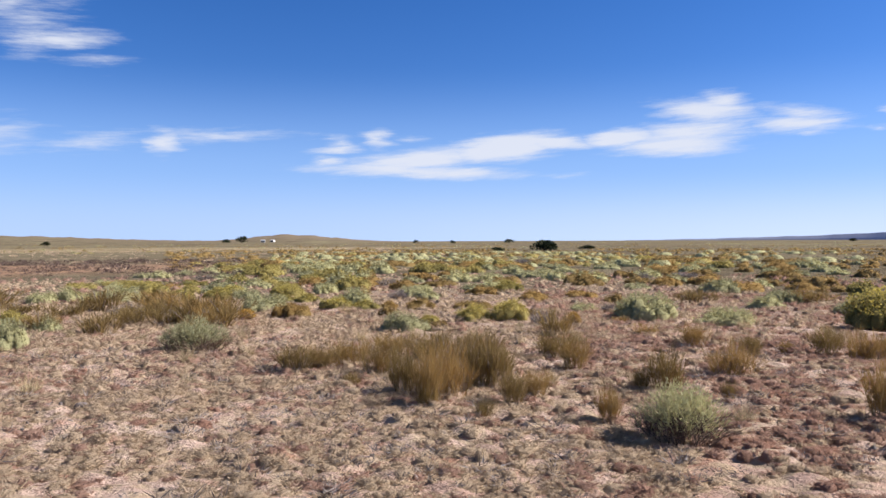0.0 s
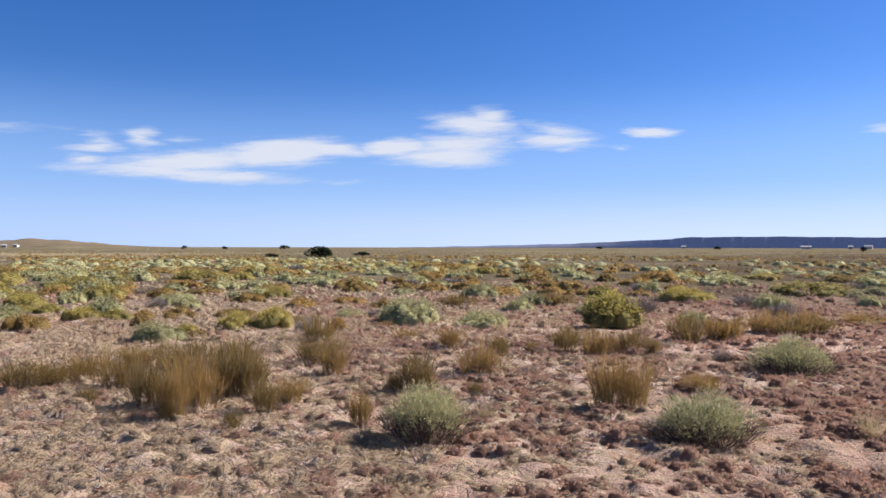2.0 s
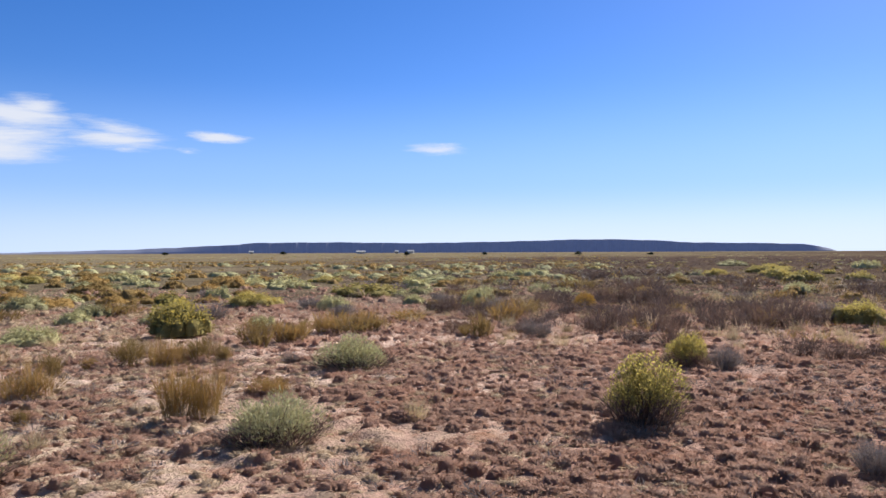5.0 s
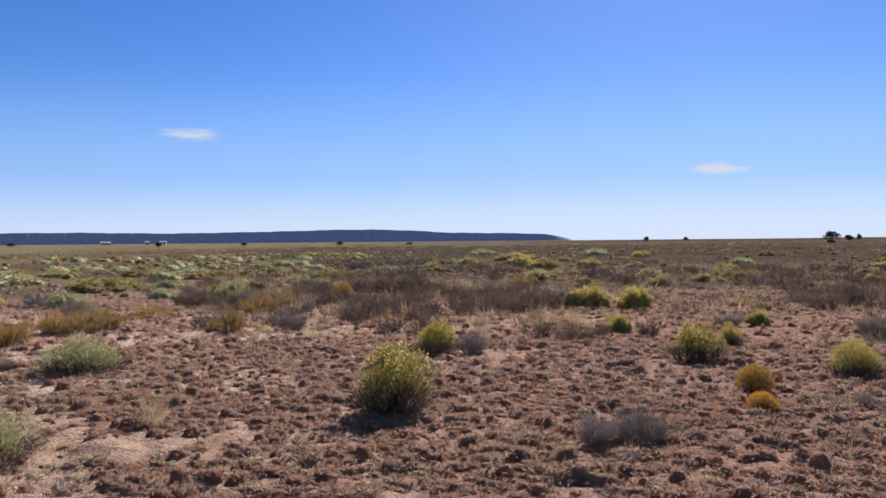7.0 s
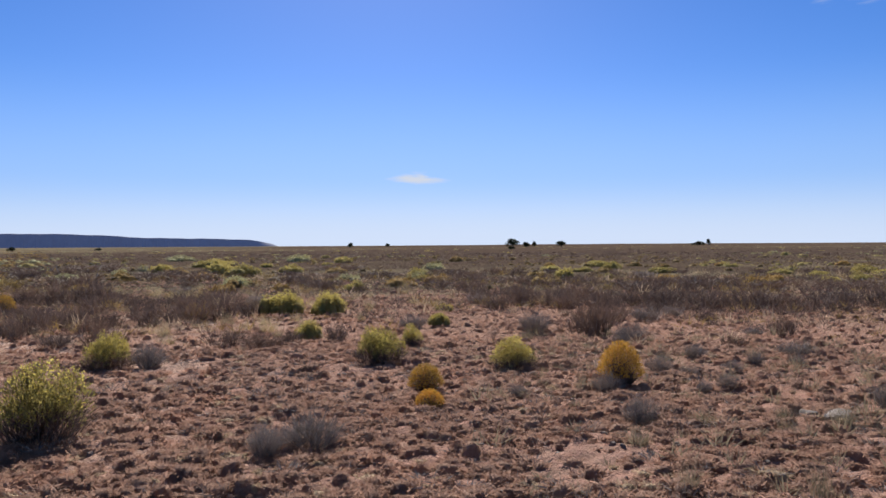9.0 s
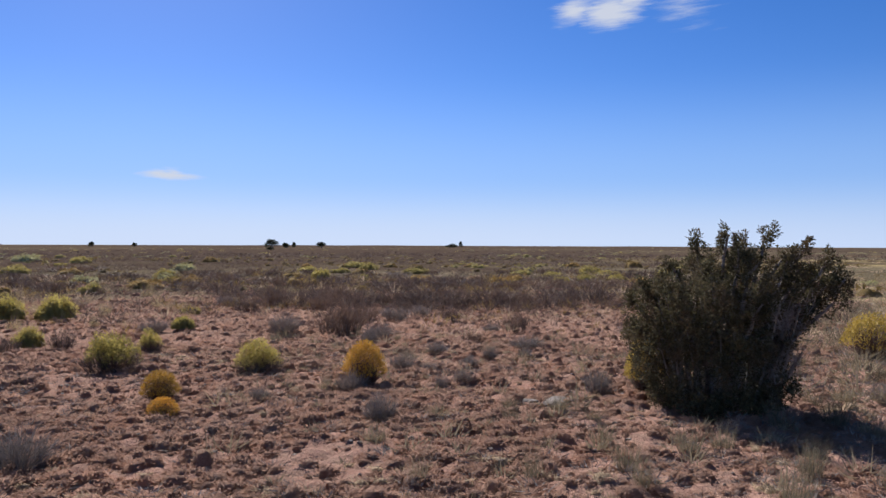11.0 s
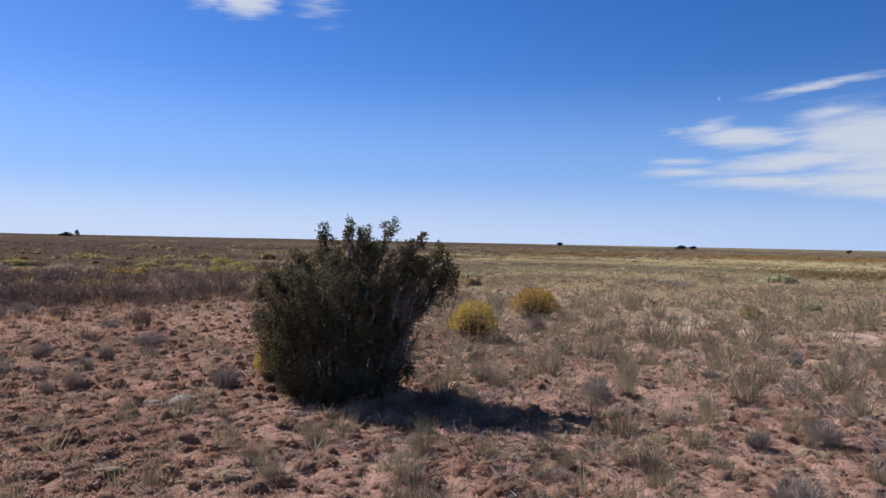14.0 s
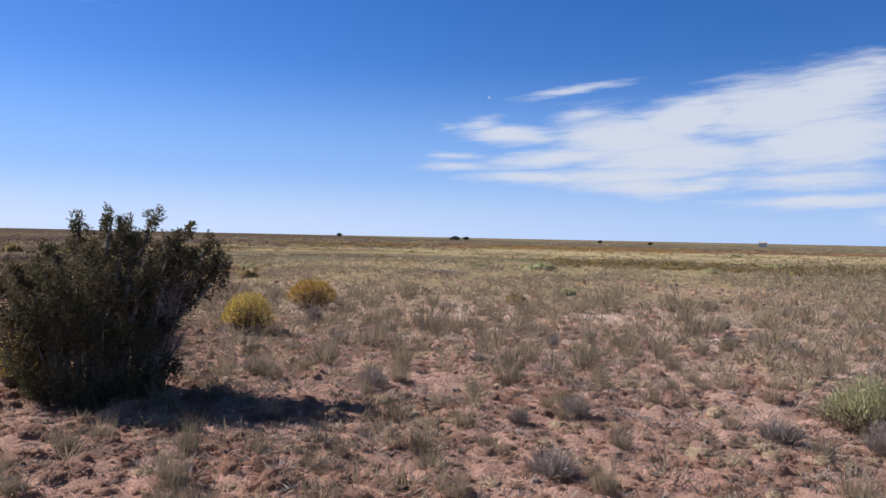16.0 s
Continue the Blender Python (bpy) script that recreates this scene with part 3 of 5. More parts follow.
def stalks(r, n, spread, tilt, width, twigs):
    p = Pile()
    a, d = r.uniform(0, 6.28, n), spread * np.sqrt(r.uniform(0, 1, n))
    P = np.stack([d * np.cos(a) * 1.1, d * np.sin(a) * 0.9, np.full(n, -0.02)], -1)
    D = unit(np.stack([P[:, 0] * tilt + r.normal(0, 0.13, n), P[:, 1] * tilt + r.normal(0, 0.13, n), np.ones(n)], -1))
    L = r.uniform(0.42, 1.0, n) * (1.05 - 0.45 * (d / max(spread, 1e-6)) ** 2)
    p.blades(P, D, L, width, r.uniform(0, 0.06, n), r)
    for _ in range(twigs):
        u = r.uniform(0.25, 0.85, n)
        p.leaves(P + D * (L * u)[:, None], D + r.normal(0, 0.33, (n, 3)), L * (1 - u) * r.uniform(0.6, 1.15, n) + 0.03, width * 0.9, r)
    return p


def bunches(r, count, each, spread, fan, width, twigs, low=0.55):
    """Several sheaves of upright stalks, each from its own root and of its own height, that open towards the top."""
    p = Pile()
    a, d = np.arange(count) * 2.4 + r.uniform(0, 6.28), spread * np.sqrt((np.arange(count) + 0.3) / count) * r.uniform(0.75, 1.15, count)
    for k in range(count):
        foot = np.array((d[k] * math.cos(a[k]), d[k] * math.sin(a[k]), -0.02))
        tall = r.uniform(low, 1.0)
        P = foot + np.stack([r.normal(0, 0.022, each), r.normal(0, 0.022, each), np.zeros(each)], -1)
        D = unit(np.stack([r.normal(foot[0] * 0.5, fan, each), r.normal(foot[1] * 0.5, fan, each), np.ones(each)], -1))
        L = tall * (0.38 + 0.62 * r.uniform(0, 1, each) ** 0.8)
        p.blades(P, D, L, width, r.uniform(0, 0.05, each), r)
        for _ in range(twigs):
            u = r.uniform(0.3, 0.85, each)
            p.leaves(P + D * (L * u)[:, None], D + r.normal(0, 0.34, (each, 3)), L * (1 - u) * r.uniform(0.7, 1.1, each) + 0.05, width, r)
    return p


def broom(r, fine):
    thing = new("broom_shrub")
    c, e, wd, tw = ((9, 20, 0.0075, 7), (8, 15, 0.013, 5), (8, 10, 0.022, 4))[2 - fine]
    part("foliage", bunches(r, c, e, 0.36, 0.27, wd, tw, 0.5).mesh("broom_foliage", BROOM), thing)
    part("woody_base", bunches(r, c, 4, 0.36, 0.30, wd, 1, 0.35).mesh("broom_stems", WOOD), thing, "grey-brown woody stems")
    return tagged(thing, "upright olive-brown broom shrub with fine stalks", "shrub", "broom shrubs")


def rusty_broom(r, fine):
    """A low, close heap of fine upright twigs."""
    thing = new("broom_shrub")
    P, R, H = domes(r, 8, 0.78)
    n = (1900, 1300, 480)[2 - fine]
    body = Pile().mounds(P, R * 0.78, H * 0.78, 7, r, 3)
    at, d = on_domes(r, P, R, H, n, 0.1)
    body.leaves(at - d * 0.05, d * 0.3 + (0, 0, 0.5) + r.normal(0, 0.35, (n, 3)), r.uniform(0.06, 0.13, n), (0.010, 0.018, 0.036)[2 - fine], r, d)
    part("foliage", body.mesh("rusty_foliage", RUST, True), thing)
    part("woody_base", stems_to(r, P + np.stack([0 * R, 0 * R, H * 0.5], -1), 0.014).mesh("rusty_stems", WOOD), thing, "grey-brown woody stems")
    return tagged(thing, "low rust-brown broom shrub with dense fine twigs", "shrub", "broom shrubs")


def brown_brush(r, fine):
    thing = new("brown_brush")
    c, e, wd, tw = ((11, 22, 0.008, 5), (9, 13, 0.013, 4), (8, 10, 0.020, 4))[2 - fine]
    part("twiggy_crown", bunches(r, c, e, 0.42, 0.24, wd, tw, 0.6).mesh("brush_twigs", BRUSH), thing)
    part("woody_base", bunches(r, c, 3, 0.36, 0.30, wd, 1, 0.35).mesh("brush_stems", WOOD), thing, "grey woody stems")
    return tagged(thing, "dry reddish-brown brush with thin bare twigs", "shrub", "brown brush")


def dead_shrub(r, fine):
    thing = new("dead_shrub")
    n, tw = (220, 6) if fine else (100, 4)
    k = 0.85 if fine else 1.7
    part("twiggy_crown", stalks(r, n, 0.22, 2.6, 0.010 * k, tw).mesh("dead_twigs", DEAD), thing)
    c, _ = lobes(r, 8, 0.34, 0.3, 0.6)
    part("woody_base", stems_to(r, c, 0.016).mesh("dead_stems", WOOD), thing, "bleached woody stems")
    return tagged(thing, "leafless grey dead shrub on sandy ground", "shrub", "dead shrubs")


def tussock(r, fine, material, label, name):
    """Upright blades in a few sheaves over a mat of fallen ones."""
    n = 210 if fine else 80
    k = 0.8 if fine else 1.7
    a, d = r.uniform(0, 6.28, n), 0.22 * np.sqrt(r.uniform(0, 1, n))
    P = np.stack([d * np.cos(a), d * np.sin(a), np.full(n, -0.02)], -1)
    D = np.stack([P[:, 0] * 1.1 + r.normal(0, 0.19, n), P[:, 1] * 1.1 + r.normal(0, 0.19, n), np.ones(n)], -1)
    thing = new(name)
    part("tuft", Pile().blades(P, D, 0.3 + 0.7 * r.uniform(0, 1, n) ** 1.5, 0.0085 * k, r.uniform(0.0, 0.2, n), r).mesh(name + "_blades", material), thing)
    m = n // 3
    a = r.uniform(0, 6.28, m)
    D = np.stack([np.cos(a), np.sin(a), r.uniform(0.15, 0.9, m)], -1)
    part("dry_base", Pile().blades(P[:m], D, r.uniform(0.2, 0.42, m), 0.012 * k, 0.15, r).mesh(name + "_base", MAT), thing, "matted dead blades at the base")
    return tagged(thing, label, "grass", "grass tussocks")


def straw_grass(r, fine):
    return tussock(r, fine, STRAW, "straw-coloured dry bunchgrass tussock", "bunchgrass")


def grey_grass(r, fine):
    return tussock(r, fine, TUFT, "grey-green half-dry grass tussock in sand", "grass_tussock")


def pale_snakeweed(r, fine):
    return snakeweed(r, fine, PALEBLOOM, "dense pale yellow flower heads", "round snakeweed bush with pale yellow flowers on sand")


KINDS = {"pale_snakeweed": pale_snakeweed, "sage": sagebrush, "rabbit": rabbitbrush, "snakeweed": snakeweed, "broom": broom, "rust": rusty_broom, "brush": brown_brush,
         "dead": dead_shrub, "grass": straw_grass, "tuft": grey_grass}
GROWTH = {"sage": (1.14, 1.10), "rabbit": (1.14, 1.10), "rust": (1.18, 1.22), "broom": (1.25, 1.2), "brush": (1.2, 1.1)}     # by how much a make falls short of its unit size
STOCK = {}
COUNT = {}


def plant(kind, x, y, wide, high):
    """One plant of its own: the first of each make is built, the rest are copies, turned and scaled."""
    near = math.hypot(x, y)
    fine = 2 if near < 12.5 else 1 if near < 25.0 else 0
    k = COUNT.get((kind, fine), 0)
    COUNT[kind, fine] = k + 1
    v = k % (3 if fine == 1 else 4)
    m = Matrix.LocRotScale((x, y, float(rise(x, y)) - 0.01), Euler((0, 0, random.uniform(0, 6.28))), None)
    if (kind, fine, v) not in STOCK:
        STOCK[kind, fine, v] = KINDS[kind](np.random.default_rng(100 + 10 * v + len(kind) * 7 + fine), fine)
        thing = STOCK[kind, fine, v]
        thing.matrix_basis = m
    else:
        thing = copy_thing(STOCK[kind, fine, v], m)
    grow = GROWTH.get(kind, (1.0, 1.0))
    if kind == "rabbit" and fine == 2:
        grow = (1.02, 1.0)
    thing.scale = (wide * grow[0], wide * grow[0], high * grow[1])
    TAKEN.append((x, y, wide * 0.5))
    return thing


TAKEN = [(6.86, -4.83, 1.0)]

# single plants: x, y, width, height
for p in (
        (-4.09, 11.56, 1.05, 0.50), (6.89, 8.30, 1.00, 0.48), (0.58, -7.80, 0.74, 0.50), (16.80, -36.07, 1.86, 0.46), (21.38, -38.03, 1.08, 0.28),
        (8.64, -20.49, 0.48, 0.32), (26.60, -25.59, 0.75, 0.32), (1.50, 6.35, 0.71, 0.44), (3.69, 5.64, 0.80, 0.43), (-6.91, 11.52, 0.71, 0.52),
        (-10.55, 21.11, 0.88, 0.47), (-11.02, 20.54, 0.80, 0.39), (-10.08, 21.44, 0.68, 0.28), (-9.18, 21.16, 1.27, 0.50), (-11.36, 25.91, 0.64, 0.31),
        (-12.95, 34.38, 1.05, 0.38), (-13.92, 34.92, 0.81, 0.28), (-9.69, 32.63, 0.99, 0.39), (-12.54, 40.54, 1.24, 0.42), (-5.82, 21.29, 0.86, 0.41),
        (-6.81, 26.65, 0.96, 0.39), (-6.69, 30.27, 1.14, 0.29), (-9.46, 45.15, 1.38, 0.43), (-4.54, 18.08, 1.09, 0.45),):
    plant("sage", *p)
for p in (
        (-7.53, 13.94, 0.54, 0.37), (-6.42, 34.41, 1.10, 0.46), (-9.01, 51.33, 1.57, 0.46), (-10.97, 56.76, 1.57, 0.46), (-7.55, 44.98, 1.50, 0.53),
        (-4.01, 23.64, 0.82, 0.47), (-2.55, 18.56, 0.96, 0.57), (-3.41, 29.64, 1.11, 0.57), (-1.58, 29.85, 0.91, 0.33), (-0.85, 21.23, 0.80, 0.39),
        (-1.36, 22.28, 0.68, 0.39), (-1.10, 13.92, 0.81, 0.41), (3.45, 33.80, 1.70, 0.37), (4.33, 36.34, 1.11, 0.40), (5.85, 39.53, 1.20, 0.35),
        (2.76, 17.52, 0.68, 0.28), (3.72, 15.92, 1.27, 0.67), (4.98, 14.76, 1.05, 0.41), (8.82, 43.28, 1.57, 0.45), (12.04, 53.74, 1.64, 0.40),
        (5.96, 25.55, 0.96, 0.28), (12.96, 38.76, 0.96, 0.43), (7.18, 18.22, 0.81, 0.43), (8.21, 19.66, 0.88, 0.46),):
    plant("sage", *p)
for p in (
        (14.80, 35.47, 1.34, 0.39), (14.67, 32.67, 1.04, 0.41), (17.62, 35.13, 1.07, 0.34), (8.44, 16.63, 0.74, 0.44), (7.80, 14.82, 0.60, 0.30),
        (-12.96, 37.80, 0.99, 0.31), (-13.06, 28.69, 0.83, 0.25), (-5.22, 37.80, 1.10, 0.34), (14.75, 24.47, 0.85, 0.56), (20.85, 28.58, 2.28, 0.67),
        (19.59, 20.17, 0.70, 0.31), (13.69, 16.93, 0.90, 0.55), (16.73, 16.67, 0.75, 0.42), (9.46, 14.16, 0.63, 0.35), (16.98, 14.33, 0.99, 0.72),
        (25.19, 17.93, 0.97, 0.45), (45.49, 32.32, 1.67, 0.53), (82.64, 32.72, 3.61, 0.77), (30.37, 28.03, 2.09, 0.43), (12.85, 20.41, 0.69, 0.25),
        (76.67, 18.28, 2.41, 0.88), (30.12, 9.63, 1.14, 0.56), (9.42, -41.15, 1.28, 0.34), (17.80, -38.56, 1.38, 0.40),):
    plant("sage", *p)
for p in (
        (18.33, -37.28, 0.71, 0.27), (8.29, -52.46, 1.36, 0.42), (18.32, -91.86, 1.85, 0.50),):
    plant("sage", *p)
for p in (
        (6.33, 3.61, 0.86, 0.71), (9.98, 4.88, 0.70, 0.60), (10.62, 1.38, 0.74, 0.66), (12.23, 1.08, 0.38, 0.38), (10.07, -0.42, 0.68, 0.50),
        (-9.44, 23.40, 1.54, 0.46), (-11.71, 27.93, 2.20, 0.26), (-7.49, 20.95, 0.79, 0.37), (-9.44, 28.16, 1.06, 0.27), (-6.54, 21.35, 0.95, 0.42),
        (-6.61, 23.07, 0.87, 0.34), (-6.84, 28.06, 1.25, 0.39), (-4.87, 22.33, 1.00, 0.44), (-4.60, 20.61, 0.74, 0.24), (-11.51, 48.29, 1.47, 0.39),
        (-12.01, 45.41, 1.38, 0.37), (-16.61, 50.98, 1.26, 0.34), (-8.22, 23.85, 0.76, 0.33), (-8.69, 14.92, 0.66, 0.35), (-5.27, 33.41, 1.50, 0.52),
        (-2.91, 18.20, 0.73, 0.35), (-2.24, 18.19, 0.78, 0.27), (0.24, 15.66, 0.70, 0.38), (0.98, 15.67, 0.81, 0.50),):
    plant("rabbit", *p)
for p in (
        (15.52, 61.03, 1.86, 0.45), (15.55, 44.36, 1.67, 0.56), (11.87, 22.55, 1.01, 0.43), (10.07, 18.71, 0.84, 0.44), (-12.83, 26.43, 1.14, 0.27),
        (-3.95, 20.37, 0.65, 0.27), (-0.66, 14.79, 0.43, 0.20), (7.37, 13.80, 1.21, 0.82), (13.24, 20.07, 1.57, 0.47), (19.02, 21.38, 2.50, 0.56),
        (63.06, 21.70, 2.65, 0.70), (26.73, 33.12, 1.85, 0.38), (17.72, 4.59, 0.95, 0.62), (17.98, 3.55, 0.82, 0.62), (13.11, 2.92, 0.45, 0.38),
        (33.92, -3.69, 0.84, 0.69), (37.31, 3.11, 1.13, 0.58), (27.15, 4.49, 0.84, 0.45),):
    plant("rabbit", *p)
for p in (
        (40.96, 12.72, 1.92, 0.69), (57.05, 20.45, 2.70, 0.58), (56.12, -8.38, 1.61, 0.51), (44.82, -5.80, 1.23, 0.38), (15.31, 0.81, 0.46, 0.29),
        (50.40, -8.48, 1.37, 0.49), (36.17, -5.81, 0.98, 0.30), (48.91, -4.41, 1.35, 0.34), (34.75, -3.65, 0.82, 0.54), (34.66, 2.64, 0.88, 0.31),
        (43.09, -9.96, 1.57, 0.38), (18.81, 0.90, 0.48, 0.22), (36.74, -18.63, 1.31, 0.43), (38.43, -16.41, 1.21, 0.31), (40.91, -15.55, 1.27, 0.29),):
    plant("rabbit", *p)
for p in (
        (8.43, 0.59, 0.42, 0.34), (7.73, 0.50, 0.32, 0.22), (8.89, -1.57, 0.54, 0.54), (11.30, -12.77, 1.17, 0.70), (-4.43, 15.87, 0.46, 0.26),
        (2.04, 14.56, 0.32, 0.29), (17.80, 11.30, 0.68, 0.54),):
    plant("snakeweed", *p)
for p in (
        (-7.69, 14.05, 0.63, 0.47), (-8.40, 16.55, 0.74, 0.44), (-6.42, 13.59, 0.60, 0.46), (-6.65, 16.08, 0.94, 0.42), (-6.13, 16.59, 0.74, 0.46),
        (-5.58, 16.57, 0.74, 0.49), (-7.27, 18.71, 0.83, 0.36), (-4.92, 14.00, 0.40, 0.31), (6.03, 19.77, 0.88, 0.44), (8.86, 19.67, 1.02, 0.46),
        (1.54, 13.28, 0.59, 0.50), (1.45, 16.35, 0.47, 0.24), (-9.88, 17.49, 0.76, 0.33), (9.93, 11.71, 0.67, 0.39), (9.82, 12.20, 0.57, 0.37),
        (10.41, 11.65, 0.50, 0.37), (8.41, 11.73, 0.64, 0.44), (7.41, 11.37, 0.43, 0.42), (10.90, 9.27, 0.43, 0.61), (14.11, 11.13, 0.80, 0.55),
        (11.08, 9.83, 0.29, 0.30), (28.05, 17.95, 1.45, 0.50), (15.82, 13.09, 0.74, 0.54), (16.02, 11.87, 0.57, 0.44),):
    plant("broom", *p)
for p in (
        (-2.22, 9.70, 0.49, 0.35), (-1.92, 9.95, 0.39, 0.33), (-1.61, 10.28, 0.47, 0.38), (-1.17, 9.37, 0.37, 0.41), (-0.82, 8.34, 0.39, 0.56),
        (-0.53, 7.72, 0.31, 0.58), (-0.34, 8.21, 0.39, 0.62), (-0.06, 8.73, 0.42, 0.58), (0.17, 8.67, 0.42, 0.61), (0.29, 7.72, 0.27, 0.33),
        (0.58, 8.20, 0.29, 0.29), (-0.52, 10.45, 0.63, 0.43), (0.11, 10.70, 0.52, 0.38), (-1.10, 11.05, 0.51, 0.34), (1.17, 10.82, 0.54, 0.41),
        (1.26, 9.77, 0.35, 0.43), (1.98, 8.40, 0.37, 0.52), (3.38, 11.79, 0.35, 0.36), (3.03, 9.31, 0.49, 0.44), (3.76, 10.55, 0.24, 0.35),
        (4.43, 10.98, 0.21, 0.23), (4.95, 10.89, 0.43, 0.41), (5.27, 10.51, 0.50, 0.44), (5.87, 10.63, 0.43, 0.41),):
    plant("broom", *p)
for p in (
        (6.04, 10.21, 0.25, 0.31), (3.56, 7.02, 0.33, 0.54), (3.82, 6.94, 0.33, 0.56), (4.99, 7.54, 0.37, 0.25), (7.59, 11.63, 0.48, 0.56),
        (8.17, 11.50, 0.58, 0.51), (9.79, 12.42, 0.63, 0.45), (10.41, 12.25, 0.64, 0.45), (1.06, 6.95, 0.20, 0.37), (2.46, 7.86, 0.12, 0.19),
        (-0.03, 7.14, 0.15, 0.20), (-0.57, 7.64, 0.15, 0.21), (-1.41, 8.68, 0.17, 0.17), (3.01, 14.97, 0.33, 0.22), (3.00, 13.06, 0.35, 0.26),
        (1.74, 8.48, 0.19, 0.25), (11.21, 12.70, 0.44, 0.45), (12.72, 12.95, 0.81, 0.35),):
    plant("broom", *p)
for p in (
        (10.16, 4.40, 0.52, 0.41), (6.69, 9.43, 0.26, 0.19), (6.20, 1.33, 0.52, 0.38), (5.88, 1.61, 0.36, 0.29), (7.10, -1.42, 0.34, 0.32),
        (9.66, -2.18, 0.37, 0.30), (-7.28, 16.60, 0.62, 0.32), (-2.40, 27.65, 0.84, 0.37), (-1.61, 21.02, 0.64, 0.40), (-10.38, 32.18, 0.84, 0.29),
        (5.25, 54.66, 1.67, 0.40), (3.36, 17.45, 0.53, 0.22), (7.85, 31.71, 0.83, 0.35), (10.06, 33.19, 1.49, 0.29), (1.48, 14.74, 0.53, 0.35),
        (11.73, 8.60, 0.64, 0.44), (15.04, 10.53, 0.39, 0.27), (13.98, -0.97, 0.60, 0.46), (12.90, -2.47, 0.53, 0.37), (25.76, 10.14, 0.99, 0.32),
        (36.97, -7.81, 1.48, 0.45), (8.76, -2.71, 0.26, 0.24), (8.49, -2.38, 0.19, 0.19), (10.30, -3.55, 0.23, 0.22),):
    plant("dead", *p)
for p in (
        (8.62, -20.42, 0.40, 0.25), (23.03, -40.78, 0.81, 0.28), (2.42, -13.62, 0.53, 0.20), (17.71, -28.66, 2.16, 0.24),):
    plant("dead", *p)
for p in (
        (5.11, 5.35, 0.35, 0.40), (2.24, 6.89, 0.34, 0.24), (3.95, 5.75, 0.45, 0.42), (-5.85, 10.61, 0.35, 0.29), (-6.65, 13.05, 0.30, 0.40),
        (-3.64, 12.62, 0.36, 0.39), (-3.09, 10.79, 0.33, 0.32), (-5.92, 15.35, 0.35, 0.34), (4.99, 13.86, 0.46, 0.35), (6.10, 13.25, 0.50, 0.33),
        (-6.12, 50.68, 0.52, 0.45), (1.62, 36.34, 0.32, 0.38), (2.28, 36.28, 0.32, 0.32), (15.43, 28.48, 0.41, 0.47), (5.66, 21.80, 0.32, 0.29),
        (12.46, 12.62, 0.80, 0.29), (14.26, 13.00, 0.59, 0.24), (14.08, 13.60, 0.57, 0.26), (10.95, 7.55, 0.47, 0.35), (17.46, 12.91, 0.65, 0.51),
        (14.19, 7.60, 0.35, 0.31), (24.12, 11.53, 0.76, 0.44), (23.69, 10.18, 0.89, 0.49), (23.39, 8.84, 0.85, 0.55),):
    plant("grass", *p)
for p in (
        (40.17, 27.14, 0.42, 0.49), (33.40, 21.08, 0.56, 0.40), (24.75, 13.63, 0.31, 0.40), (24.38, 13.96, 0.31, 0.44), (13.41, 14.15, 0.43, 0.23),
        (20.19, 1.31, 0.89, 0.32), (16.06, 0.78, 0.34, 0.23), (18.26, 2.65, 0.35, 0.49), (25.06, 11.98, 0.67, 0.28), (22.48, 8.49, 0.86, 0.42),
        (19.78, 6.84, 0.45, 0.37), (24.12, 9.70, 0.75, 0.38), (25.46, 10.87, 0.79, 0.36), (29.25, -1.01, 0.82, 0.33),):
    plant("grass", *p)
for p in (
        (5.79, 1.85, 0.18, 0.14), (6.40, -1.27, 0.30, 0.27), (5.91, -3.06, 0.39, 0.30), (5.45, -3.87, 0.34, 0.36), (5.06, -2.11, 0.20, 0.37),
        (4.73, -2.76, 0.24, 0.28), (5.18, -1.35, 0.21, 0.32), (7.09, -1.96, 0.32, 0.20), (10.49, -2.39, 0.28, 0.31), (6.76, -2.57, 0.23, 0.24),
        (6.41, -7.50, 0.58, 0.43), (6.93, -9.12, 0.60, 0.49), (7.57, -11.60, 0.92, 0.59), (4.38, -8.64, 0.64, 0.49), (4.02, -5.75, 0.43, 0.47),
        (3.73, -6.55, 0.39, 0.32), (4.97, -4.31, 0.29, 0.28), (3.32, -5.00, 0.35, 0.26), (3.66, -4.27, 0.29, 0.24), (4.15, -4.23, 0.26, 0.21),
        (4.02, -7.86, 0.46, 0.39), (3.74, -9.35, 0.58, 0.43), (3.60, -10.72, 0.65, 0.40), (2.38, -7.68, 0.41, 0.40),):
    plant("tuft", *p)
for p in (
        (3.03, -7.15, 0.34, 0.28), (7.20, -11.95, 0.91, 0.59), (8.63, -11.38, 0.72, 0.51), (3.40, -14.29, 0.96, 0.52), (6.73, -15.39, 0.97, 0.48),
        (4.89, -17.83, 1.21, 0.53), (4.05, -6.47, 0.38, 0.27), (3.93, -9.94, 0.46, 0.38), (1.97, -9.13, 0.54, 0.33), (3.06, -4.76, 0.29, 0.28),
        (2.94, -5.36, 0.26, 0.22), (2.11, -5.99, 0.32, 0.27), (1.60, -6.54, 0.29, 0.24), (2.18, -13.49, 0.49, 0.39), (0.77, -6.60, 0.34, 0.28),
        (6.59, -7.80, 0.52, 0.41), (7.20, -14.77, 0.83, 0.47), (1.50, -9.46, 0.42, 0.34), (6.84, -10.76, 0.81, 0.55), (4.89, -10.02, 0.31, 0.32),
        (3.27, -9.75, 0.41, 0.31), (2.18, -8.90, 0.35, 0.28), (2.41, -8.27, 0.23, 0.23), (3.00, -8.14, 0.29, 0.30),):
    plant("tuft", *p)
